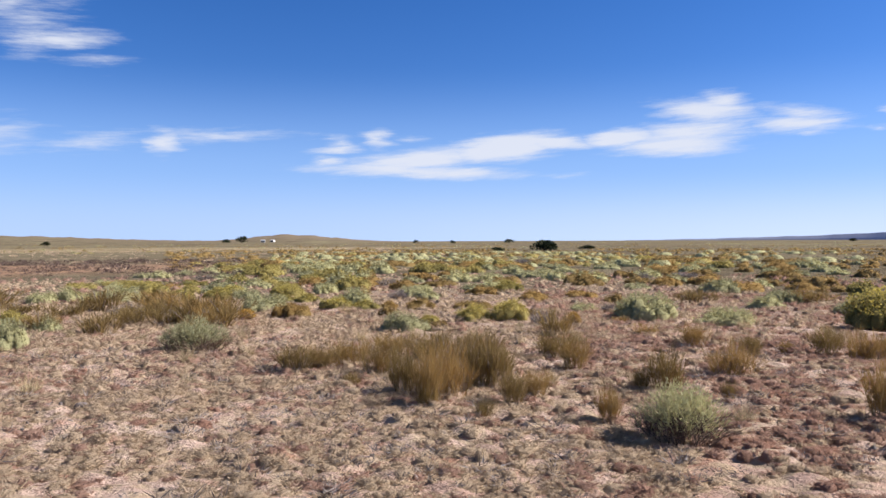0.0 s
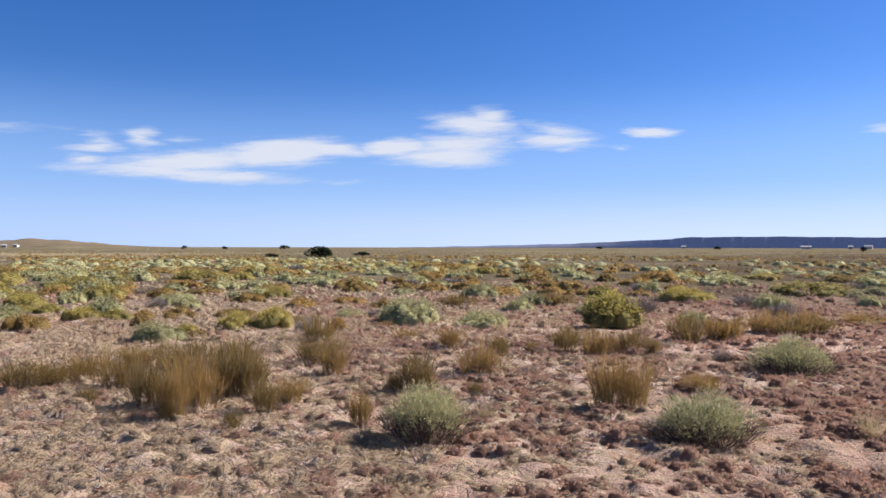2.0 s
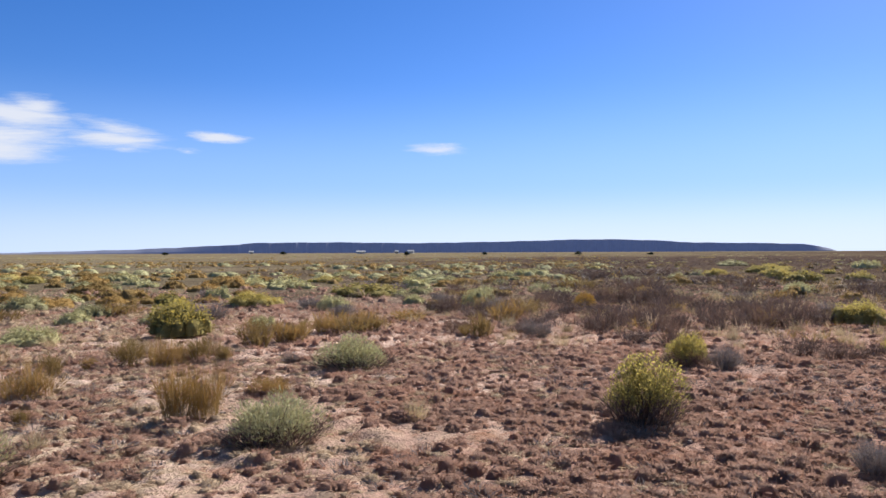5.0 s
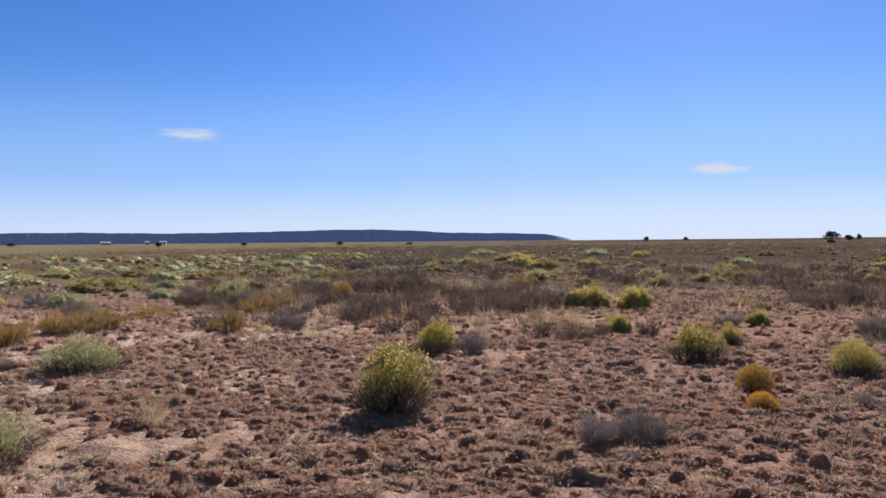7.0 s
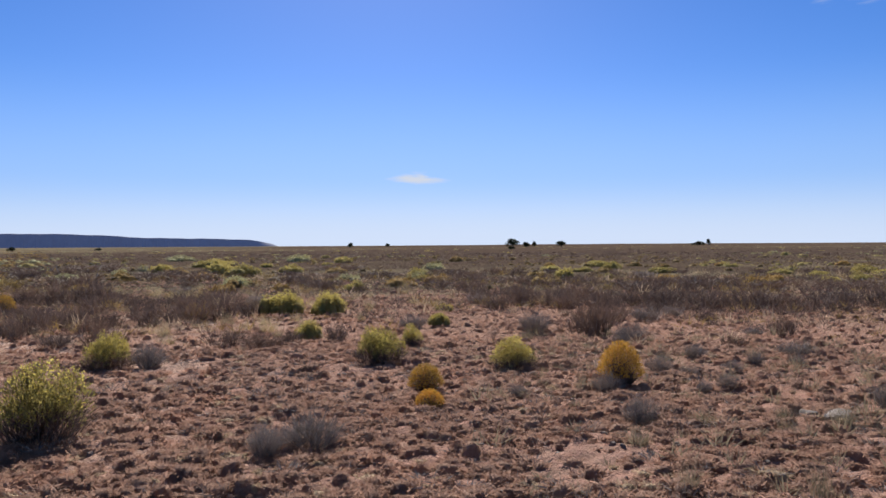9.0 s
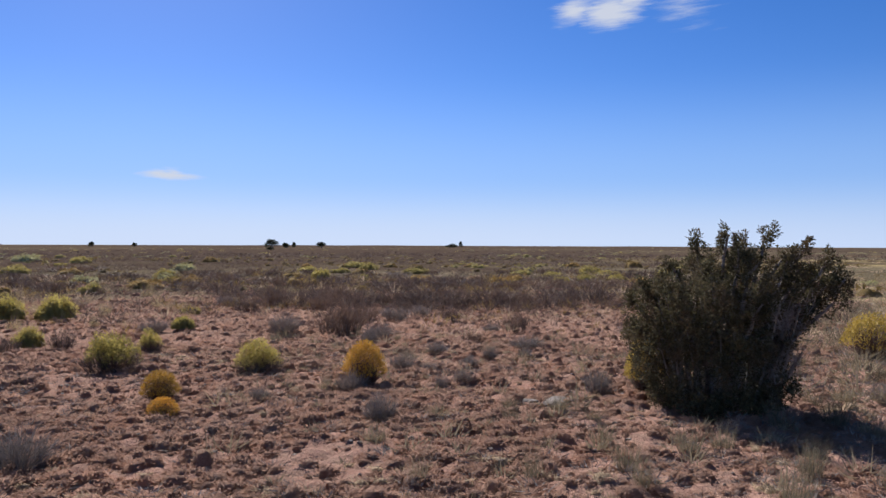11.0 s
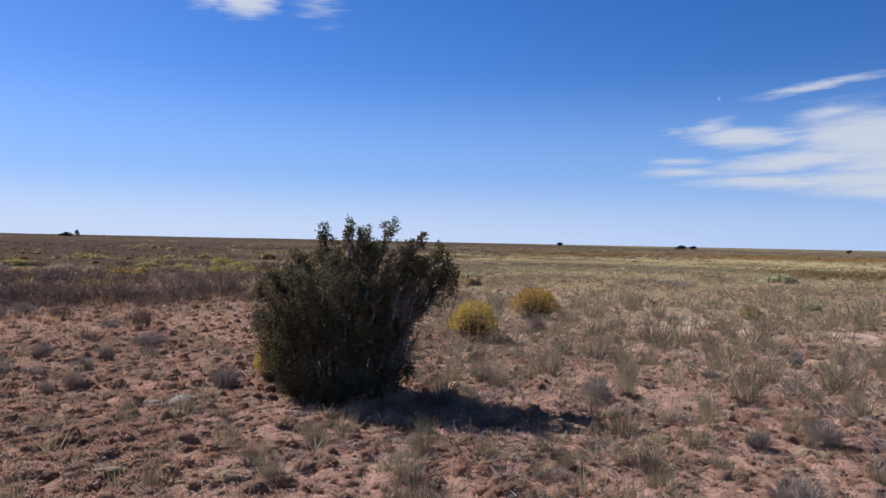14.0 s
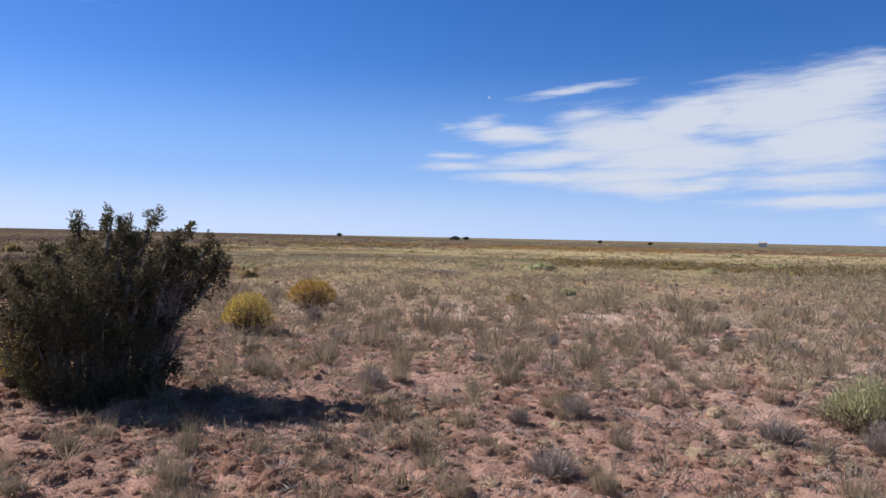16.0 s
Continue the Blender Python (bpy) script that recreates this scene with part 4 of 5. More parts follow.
for p in (
        (5.08, -16.09, 0.68, 0.35), (5.76, -13.94, 0.52, 0.38), (3.31, -12.31, 0.42, 0.34), (2.75, -15.82, 0.61, 0.48), (6.91, -14.16, 0.66, 0.34),
        (7.81, -13.97, 0.68, 0.35), (8.92, -13.58, 0.69, 0.40), (10.17, -18.80, 0.91, 0.37), (6.50, -18.10, 0.79, 0.32), (5.01, -19.75, 0.81, 0.36),
        (4.02, -13.94, 0.48, 0.30), (18.58, -26.92, 1.41, 0.34),):
    plant("tuft", *p)
for p in (
        (9.29, -9.02, 0.92, 0.70),):
    plant("pale_snakeweed", *p)
for p in (
        (-3.55, 16.38, 0.73, 0.43), (-1.59, 16.48, 0.50, 0.32), (-0.93, 18.45, 0.82, 0.28), (0.35, 18.40, 0.85, 0.27), (0.80, 23.21, 1.07, 0.32),
        (1.97, 29.27, 1.14, 0.35), (2.05, 20.90, 0.86, 0.34), (-0.00, 34.04, 1.57, 0.40), (-0.48, 27.65, 1.24, 0.33), (1.09, 40.08, 1.51, 0.36),
        (3.50, 44.05, 2.22, 0.52), (1.99, 49.40, 3.19, 0.47), (-3.95, 40.74, 2.11, 0.63), (-6.41, 49.98, 1.88, 0.41), (-1.62, 34.07, 1.23, 0.33),
        (5.61, 33.43, 1.07, 0.42), (4.21, 33.53, 1.02, 0.30), (3.44, 21.43, 0.83, 0.32), (4.01, 19.79, 0.60, 0.31), (5.85, 31.00, 0.94, 0.44),
        (7.41, 33.27, 1.01, 0.42), (7.44, 27.11, 1.21, 0.40), (10.54, 39.24, 1.76, 0.49), (16.00, 56.52, 3.26, 0.58),):
    plant("rust", *p)
for p in (
        (17.90, 56.00, 2.43, 0.50), (8.89, 24.19, 1.73, 0.39), (24.36, 55.30, 3.19, 0.37), (10.69, 23.88, 1.07, 0.37), (11.53, 23.83, 1.07, 0.30),
        (17.42, 32.45, 1.08, 0.50), (-9.78, 26.53, 1.03, 0.25), (-8.03, 20.36, 0.62, 0.24), (-0.50, 14.39, 0.37, 0.23), (-3.53, 50.88, 2.21, 0.41),
        (-1.34, 53.06, 2.30, 0.39), (-2.87, 23.52, 0.61, 0.31), (-1.67, 18.52, 0.46, 0.22), (15.49, 14.60, 0.50, 0.43), (22.49, 36.73, 1.84, 0.44),
        (16.75, 25.84, 0.88, 0.27), (29.54, 9.58, 0.79, 0.40), (26.13, 8.79, 0.80, 0.41), (75.25, 2.38, 1.61, 0.66), (32.11, 3.04, 0.56, 0.43),
        (26.73, 6.97, 0.88, 0.37), (8.45, -16.87, 0.53, 0.24), (3.24, -7.53, 0.22, 0.11),):
    plant("rust", *p)
for p in (
        (13.70, 8.12, 0.58, 0.59), (14.00, 7.16, 0.56, 0.40), (15.48, 6.59, 0.80, 0.48), (16.06, 6.06, 0.80, 0.53), (16.53, 5.59, 0.69, 0.59),
        (20.60, 11.40, 1.00, 0.69), (21.07, 12.58, 1.06, 0.64), (21.21, 10.85, 1.01, 0.69), (30.08, 16.50, 2.34, 0.62), (44.49, 28.48, 2.30, 0.60),
        (41.48, 24.44, 3.06, 0.75), (48.93, 25.00, 3.06, 0.61), (14.92, 7.25, 0.45, 0.39), (13.56, 8.47, 0.40, 0.41), (19.55, 8.81, 0.86, 0.44),
        (20.35, 8.14, 1.00, 0.44), (21.18, 7.35, 0.86, 0.50), (36.50, 15.65, 2.10, 0.54), (35.11, 13.13, 1.70, 0.54), (20.85, -1.10, 0.75, 0.62),
        (13.82, -1.86, 0.58, 0.59), (15.79, -2.65, 0.55, 0.43), (17.59, 6.81, 0.57, 0.52), (16.81, 7.36, 0.65, 0.53),):
    plant("brush", *p)
for p in (
        (12.18, 4.01, 0.48, 0.36), (11.97, 3.42, 0.47, 0.31), (18.24, 5.73, 0.55, 0.48), (17.55, 5.24, 0.53, 0.41), (19.23, -0.36, 0.67, 0.41),
        (21.58, -2.01, 1.03, 0.54), (21.79, -2.74, 1.04, 0.60), (23.04, 0.02, 0.81, 0.40), (20.24, -3.44, 1.09, 0.50), (20.51, -4.39, 1.09, 0.55),
        (20.82, -5.48, 1.09, 0.56), (28.55, 1.59, 1.22, 0.41), (33.30, 0.43, 1.64, 0.43), (31.55, -1.32, 1.53, 0.45), (37.55, 4.76, 1.63, 0.44),
        (36.62, 7.95, 2.16, 0.50), (49.81, 9.25, 2.92, 0.52), (12.74, 2.36, 0.34, 0.38), (12.55, 3.09, 0.37, 0.29), (18.96, -2.12, 0.65, 0.48),
        (19.22, -2.90, 0.78, 0.48), (14.14, -2.11, 0.61, 0.60), (20.17, -1.07, 0.70, 0.58), (19.97, -1.96, 0.84, 0.55),):
    plant("brush", *p)
for p in (
        (19.34, -4.58, 1.11, 0.60), (19.05, -5.52, 0.98, 0.57), (18.83, -6.49, 1.13, 0.63), (18.56, -7.31, 1.00, 0.58), (18.84, -8.38, 1.03, 0.60),
        (19.47, -9.69, 0.94, 0.64), (25.79, -5.29, 1.47, 0.49), (27.05, -7.54, 1.78, 0.49), (26.66, -9.54, 1.81, 0.49), (27.32, -11.60, 1.70, 0.43),
        (27.74, -13.73, 1.77, 0.45), (26.87, 0.29, 1.05, 0.50), (13.47, -5.13, 0.41, 0.42), (15.85, -4.50, 0.35, 0.36), (12.17, -3.87, 0.36, 0.26),):
    plant("brush", *p)


def spots(n, az0, az1, r0, r1, bias=0.5, clump=0.0, scale=0.5, gap=0.0, r_=None):
    """Random places on the plain in a sector, denser in patches where clump is set."""
    r_ = r_ or rng
    a, u = np.radians(r_.uniform(az0, az1, n)), r_.uniform(0, 1, n)
    if bias > 0:
        d = (r0 ** (1 / bias) + u * (r1 ** (1 / bias) - r0 ** (1 / bias))) ** bias
    else:
        d = r0 * (r1 / r0) ** u
    x, y = d * np.sin(a), d * np.cos(a)
    keep = np.ones(n, bool)
    if clump:
        v = np.array([noise.noise((px * scale, py * scale, 3.7)) for px, py in zip(x, y)])
        keep &= v + r_.normal(0, 0.15, n) > clump
    keep &= np.hypot(x - 6.86, y + 4.83) > 0.8 + gap
    x, y = x[keep], y[keep]
    return np.stack([x, y, rise(x, y)], -1)


def scatter(kind, n, az0, az1, r0, r1, wide, high):
    """Single plants at random, clear of those already standing."""
    made = 0
    for x, y, _ in spots(n * 4, az0, az1, r0, r1, 0.62):
        if made >= n:
            break
        wd = random.uniform(*wide)
        if all(math.hypot(x - a, y - b) > (c + wd * 0.5) * 0.75 for a, b, c in TAKEN):
            plant(kind, x, y, wd, wd * random.uniform(*high))
            made += 1


scatter("sage", 40, -17, 22, 24, 52, (0.7, 1.5), (0.36, 0.46))
scatter("rabbit", 26, -17, 4, 24, 52, (0.8, 1.6), (0.34, 0.44))
scatter("rust", 46, -14, 34, 24, 56, (0.7, 1.7), (0.30, 0.42))
scatter("broom", 12, -34, -14, 15, 22, (0.6, 1.1), (0.5, 0.7))
scatter("rust", 14, 30, 52, 24, 50, (0.7, 1.4), (0.30, 0.42))
scatter("sage", 26, 22, 62, 24, 56, (0.7, 1.5), (0.32, 0.44))
scatter("dead", 10, 28, 54, 17, 34, (0.5, 1.0), (0.45, 0.6))
scatter("dead", 30, 130, 186, 5.5, 20, (0.18, 0.42), (0.6, 0.95))
scatter("tuft", 24, 196, 318, 4, 14, (0.3, 0.6), (0.6, 0.8))
scatter("sage", 10, 196, 318, 6, 22, (0.6, 1.2), (0.42, 0.58))
scatter("grass", 26, -34, 12, 8.5, 18, (0.2, 0.45), (0.7, 0.9))
scatter("grass", 40, 12, 95, 13, 36, (0.3, 0.6), (0.6, 0.8))
scatter("brush", 34, 44, 66, 12.6, 25, (0.4, 0.85), (0.5, 0.75))
scatter("grass", 22, 44, 80, 12.6, 25, (0.25, 0.45), (0.7, 0.9))
scatter("grass", 34, 52, 88, 12.6, 30, (0.35, 0.6), (0.6, 0.8))
scatter("sage", 8, 52, 90, 30, 55, (0.8, 1.4), (0.34, 0.44))
scatter("rust", 22, 52, 128, 26, 62, (0.8, 1.6), (0.34, 0.44))
scatter("brush", 70, 48, 128, 16, 46, (0.6, 1.2), (0.36, 0.5))
scatter("rabbit", 8, 66, 80, 40, 75, (0.9, 1.9), (0.34, 0.44))
scatter("rabbit", 10, 112, 128, 32, 50, (0.8, 1.6), (0.34, 0.44))
scatter("tuft", 110, 128, 186, 4.6, 14, (0.22, 0.46), (0.75, 1.05))
scatter("tuft", 92, 128, 186, 11, 22, (0.4, 0.9), (0.5, 0.75))
scatter("tuft", 14, 92, 128, 5.5, 14, (0.2, 0.36), (0.8, 1.1))
scatter("dead", 9, 86, 128, 5.0, 13, (0.2, 0.42), (0.6, 0.9))
scatter("dead", 10, 60, 130, 12, 24, (0.4, 0.8), (0.45, 0.6))


def low_growth(name, label, material, fields, category="dry grass"):
    """Growth that nobody could count: uneven cushions of short blades that stand out all round, joined in one mesh.
    Fields: places, size, flatness, sides of the dense inside, blades, their length by the cushion's radius, their width by their length."""
    p = Pile()
    for P, size, flat_, sides, blades_, length, slim in fields:
        n = len(P)
        R = (0.32 + 0.75 * rng.uniform(0, 1, n) ** 2.2) * size
        H = R * rng.uniform(*flat_, n)
        if sides:
            full = 0.80 if blades_ >= 30 else 0.64
            p.mounds(P, R * full, H * full, sides, rng, 2)
        k = np.repeat(np.arange(n), blades_)
        m = len(k)
        t, q = rng.uniform(0, 6.28, m), np.sqrt(rng.uniform(0, 1, m)) * 0.92
        stretch = rng.uniform(0.7, 1.3, n)[k]
        at = P[k] + np.stack([R[k] * q * np.cos(t) * stretch, R[k] * q * np.sin(t) / stretch, H[k] * np.sqrt(1 - q * q) * rng.uniform(0.55, 0.85, m)], -1)
        d = unit(rng.normal(0, 0.45, (m, 3)) + np.stack([np.cos(t) * q * 1.1, np.sin(t) * q * 1.1, 0.85 - 0.5 * q], -1))
        d[:, 2] = np.abs(d[:, 2]) * np.maximum(flat_[1], 0.6)
        ln = R[k] * rng.uniform(*length, m)
        out = np.stack([np.cos(t) * q, np.sin(t) * q, np.full(m, 0.8)], -1) + rng.normal(0, 0.45, (m, 3))
        side = unit(np.cross(d, out)) * (ln * slim + 0.003)[:, None] * 0.5
        p.put(np.stack([at - side, at + side, at + d * ln[:, None]], 1).reshape(-1, 3), None, np.arange(3 * m).reshape(m, 3))
    return tagged(new(name, p.mesh(name, material, True)), label, category, kind="stuff")


low_growth("matted_grass", "low matted cushions of brown dry grass", MAT, [
    (spots(1300, 8, 44, 4.0, 9, 0.5, -0.1, 0.9), 0.12, (0.4, 0.65), 6, 42, (0.28, 0.55), 0.19),
    (spots(1300, 8, 45, 9, 13, 0.5, -0.2, 0.9), 0.13, (0.35, 0.6), 5, 30, (0.28, 0.55), 0.22),
    (spots(4800, 40, 114, 4.0, 8.6, 0.5, -0.5, 0.9), 0.12, (0.45, 0.75), 6, 42, (0.28, 0.5), 0.19),
    (spots(620, 112, 132, 4.0, 8.6, 0.5, 0.0, 0.9), 0.115, (0.35, 0.6), 6, 42, (0.28, 0.5), 0.19),
    (spots(4600, 38, 132, 8.6, 13, 0.5, -0.5, 0.9), 0.135, (0.45, 0.8), 5, 30, (0.28, 0.5), 0.22),
    (spots(700, -36, 190, 2.2, 4.1, 0.5, -0.6, 0.9), 0.11, (0.3, 0.55), 5, 30, (0.28, 0.55), 0.14),
    (spots(1500, 190, 324, 0.6, 16, 0.5, -0.3, 0.7), 0.17, (0.3, 0.7), 5, 6, (0.4, 0.9), 0.16),
    (spots(700, -36, 8, 4.0, 12, 0.5, 0.0, 0.9), 0.13, (0.3, 0.5), 6, 38, (0.28, 0.55), 0.19),
    (spots(2300, 130, 190, 4.0, 9, 0.5, -0.3, 0.9), 0.105, (0.3, 0.55), 5, 36, (0.3, 0.6), 0.15),
    (spots(2000, 130, 190, 9, 15, 0.5, -0.3, 0.9), 0.13, (0.35, 0.6), 5, 24, (0.3, 0.6), 0.2),
    (spots(1000, -36, 12, 9, 19, 0.5, -0.2, 0.7), 0.17, (0.35, 0.6), 5, 24, (0.28, 0.55), 0.2),
    (spots(6200, 30, 134, 11.5, 24, 0.5, -0.6, 0.5), 0.19, (0.4, 0.7), 5, 20, (0.35, 0.65), 0.22),
    (spots(1700, 5, 32, 11.5, 24, 0.5, -0.4, 0.5), 0.17, (0.4, 0.7), 5, 20, (0.35, 0.65), 0.22),
    (spots(3200, -36, 135, 22, 38, 0.5, -0.5, 0.4), 0.27, (0.4, 0.7), 5, 9, (0.35, 0.6), 0.28),
    (spots(1900, 132, 190, 14, 34, 0.5, -0.3, 0.4), 0.20, (0.4, 0.7), 5, 9, (0.35, 0.7), 0.24),
])
low_growth("straw_litter", "low pale straw grass cushions and litter", PALEMAT, [
    (spots(500, -36, 190, 2.2, 4.2, 0.5, -0.2, 0.8), 0.11, (0.25, 0.5), 5, 24, (0.35, 0.7), 0.12),
    (spots(900, 190, 324, 4.0, 16, 0.5, -0.2, 0.8), 0.16, (0.25, 0.55), 5, 6, (0.4, 0.85), 0.14),
    (spots(2700, -36, 14, 4.0, 9.5, 0.5, -0.25, 0.8), 0.125, (0.25, 0.5), 5, 32, (0.35, 0.75), 0.11),
    (spots(2000, -36, 12, 9.0, 18, 0.5, -0.3, 0.6), 0.18, (0.3, 0.6), 5, 26, (0.35, 0.75), 0.14),
    (spots(1600, 10, 55, 4.0, 12, 0.5, -0.2, 0.8), 0.125, (0.25, 0.5), 5, 32, (0.35, 0.75), 0.12),
    (spots(1100, 40, 132, 4.0, 12, 0.5, -0.1, 0.8), 0.11, (0.3, 0.6), 5, 36, (0.35, 0.75), 0.12),
    (spots(1300, 128, 190, 4.0, 15, 0.5, -0.2, 0.8), 0.125, (0.25, 0.5), 5, 34, (0.35, 0.8), 0.12),
    (spots(2400, -36, 32, 12.5, 22, 0.5, -0.3, 0.5), 0.19, (0.35, 0.65), 5, 20, (0.4, 0.85), 0.18),
    (spots(3000, -36, 22, 15, 36, 0.5, -0.2, 0.35), 0.22, (0.4, 0.7), 5, 9, (0.4, 0.8), 0.22),
    (spots(1500, 40, 125, 12, 44, 0.5, 0.05, 0.35), 0.23, (0.7, 1.2), 0, 18, (0.6, 1.3), 0.09),
    (spots(2800, 125, 190, 14, 45, 0.5, 0.0, 0.35), 0.20, (0.4, 0.8), 0, 14, (0.45, 1.0), 0.18),
    (spots(1200, 125, 190, 40, 120, 0.5, -0.05, 0.08), 0.5, (0.25, 0.5), 0, 12, (0.4, 0.7), 0.35),
    (spots(1200, -36, 0, 40, 160, 0.4, -0.1, 0.08), 0.5, (0.25, 0.5), 0, 12, (0.4, 0.7), 0.35),
])
low_growth("grey_green_grass", "sparse grey-green grass between the tussocks", TUFT, [
    (spots(240, 128, 190, 12, 22, 0.5, -0.1, 0.4), 0.25, (0.9, 1.5), 0, 44, (0.7, 1.3), 0.055),
    (spots(800, 128, 190, 18, 40, 0.5, -0.1, 0.3), 0.30, (0.8, 1.2), 0, 30, (0.6, 1.1), 0.08),
    (spots(500, 128, 190, 4.2, 16, 0.5, -0.1, 0.6), 0.14, (0.8, 1.4), 0, 26, (0.7, 1.6), 0.04),
    (spots(1300, 128, 190, 9, 22, 0.5, -0.2, 0.5), 0.18, (0.8, 1.4), 0, 20, (0.7, 1.4), 0.06),
    (spots(260, 90, 130, 4.5, 14, 0.5, 0.0, 0.6), 0.12, (0.8, 1.4), 0, 24, (0.7, 1.6), 0.05),
    (spots(4300, 128, 190, 15, 50, 0.5, -0.1, 0.3), 0.22, (0.6, 1.1), 0, 16, (0.6, 1.3), 0.12),
    (spots(1700, 145, 185, 44, 70, 0.5, -0.1, 0.1), 0.45, (0.4, 0.8), 0, 16, (0.3, 0.6), 0.35),
])
low_growth("grey_litter", "thin grey dead grass and twig litter on sand", DEAD, [
    (spots(2200, 126, 190, 4.0, 14, 0.5, -0.4, 0.7), 0.15, (0.35, 0.7), 0, 24, (0.45, 0.9), 0.06),
    (spots(900, 60, 126, 4.0, 12, 0.5, 0.0, 0.7), 0.14, (0.35, 0.7), 0, 24, (0.45, 0.9), 0.06),
    (spots(1300, -36, 60, 4.0, 13, 0.5, -0.2, 0.7), 0.15, (0.35, 0.7), 0, 26, (0.45, 0.9), 0.06),
    (spots(1100, 126, 190, 14, 36, 0.5, -0.3, 0.4), 0.24, (0.4, 0.8), 0, 12, (0.45, 1.0), 0.14),
])
low_growth("distant_sage", "scattered pale green scrub spreading over the plain", SAGE, [
    (spots(700, -13, 60, 46, 100, 0.5, -0.05, 0.05), 0.9, (0.4, 0.6), 6, 40, (0.15, 0.28), 0.36),
    (spots(2000, -36, 190, 90, 700, 0, -0.1, 0.02), 0.9, (0.3, 0.6), 0, 18, (0.25, 0.45), 0.5),
], "scrub")
low_growth("distant_bloom", "scattered yellow-green blooming scrub far off", RABBIT, [
    (spots(200, -13, 20, 46, 95, 0.5, -0.05, 0.06), 0.85, (0.4, 0.6), 6, 40, (0.15, 0.28), 0.36),
    (spots(150, 55, 128, 40, 120, 0.5, 0.05, 0.06), 0.9, (0.4, 0.6), 6, 40, (0.15, 0.28), 0.36),
    (spots(500, -36, 190, 100, 500, 0, 0.0, 0.02), 0.9, (0.3, 0.6), 0, 18, (0.25, 0.45), 0.5),
    (spots(90, 104, 131, 46, 70, 0.5, -0.1, 0.1), 0.6, (0.4, 0.6), 5, 24, (0.25, 0.5), 0.3),
], "scrub")
low_growth("distant_broom", "scattered olive-brown scrub spreading over the plain", RUST, [
    (spots(1500, 46, 128, 14, 40, 0.5, 0.02, 0.33), 0.31, (0.8, 1.2), 0, 28, (0.4, 0.8), 0.07),
    (spots(1900, -20, 60, 40, 130, 0.5, -0.2, 0.05), 0.8, (0.4, 0.6), 5, 24, (0.2, 0.4), 0.28),
    (spots(1500, 136, 166, 105, 175, 0.5, -0.2, 0.05), 0.9, (0.35, 0.6), 0, 18, (0.25, 0.5), 0.28),
    (spots(1500, -36, 60, 90, 700, 0, -0.15, 0.015), 1.1, (0.25, 0.5), 0, 18, (0.22, 0.4), 0.5),
], "scrub")
low_growth("olive_scrub", "band of low olive-green scrub across the pale grass", BROOM, [
    (spots(520, 48, 134, 28, 95, 0.5, 0.0, 0.12), 0.6, (0.4, 0.65), 5, 26, (0.25, 0.5), 0.3),
    (spots(1500, 128, 190, 30, 110, 0.5, -0.05, 0.12), 0.36, (0.5, 0.8), 0, 24, (0.4, 0.7), 0.2),
    (spots(1300, 155, 181, 44, 60, 0.5, -0.35, 0.1), 0.45, (0.4, 0.6), 5, 24, (0.25, 0.5), 0.3),
], "scrub")
low_growth("distant_brush", "wide stretch of dry red-brown brush far off", BRUSH, [
    (spots(1900, 94, 133, 17, 40, 0.5, -0.05, 0.3), 0.33, (0.8, 1.2), 0, 30, (0.4, 0.8), 0.09),
    (spots(1700, 48, 130, 15, 36, 0.5, 0.0, 0.35), 0.32, (0.8, 1.2), 0, 26, (0.4, 0.8), 0.07),
    (spots(3300, 50, 132, 30, 130, 0.5, -0.4, 0.06), 0.75, (0.4, 0.7), 0, 24, (0.3, 0.5), 0.14),
    (spots(900, -36, -15, 29, 70, 0.5, -0.3, 0.05), 0.45, (0.5, 0.8), 0, 30, (0.3, 0.7), 0.2),
    (spots(1200, 130, 175, 90, 160, 0.5, -0.1, 0.03), 0.7, (0.4, 0.7), 0, 22, (0.25, 0.5), 0.4),
    (spots(3000, 55, 190, 90, 800, 0, -0.25, 0.012), 1.2, (0.25, 0.5), 0, 14, (0.22, 0.4), 0.5),
], "scrub")
p = Pile()
P = np.concatenate([spots(900, -36, 190, 4.2, 12, 0.5), spots(300, 100, 150, 4.2, 12, 0.5)])
p.mounds(P, rng.uniform(0.012, 0.04, len(P)), rng.uniform(0.008, 0.03, len(P)), 5, rng)
tagged(new("pebbles", p.mesh("pebbles", STONE)), "small pale stones strewn on the sand", "stones", kind="stuff")

# ---- juniper bush ----


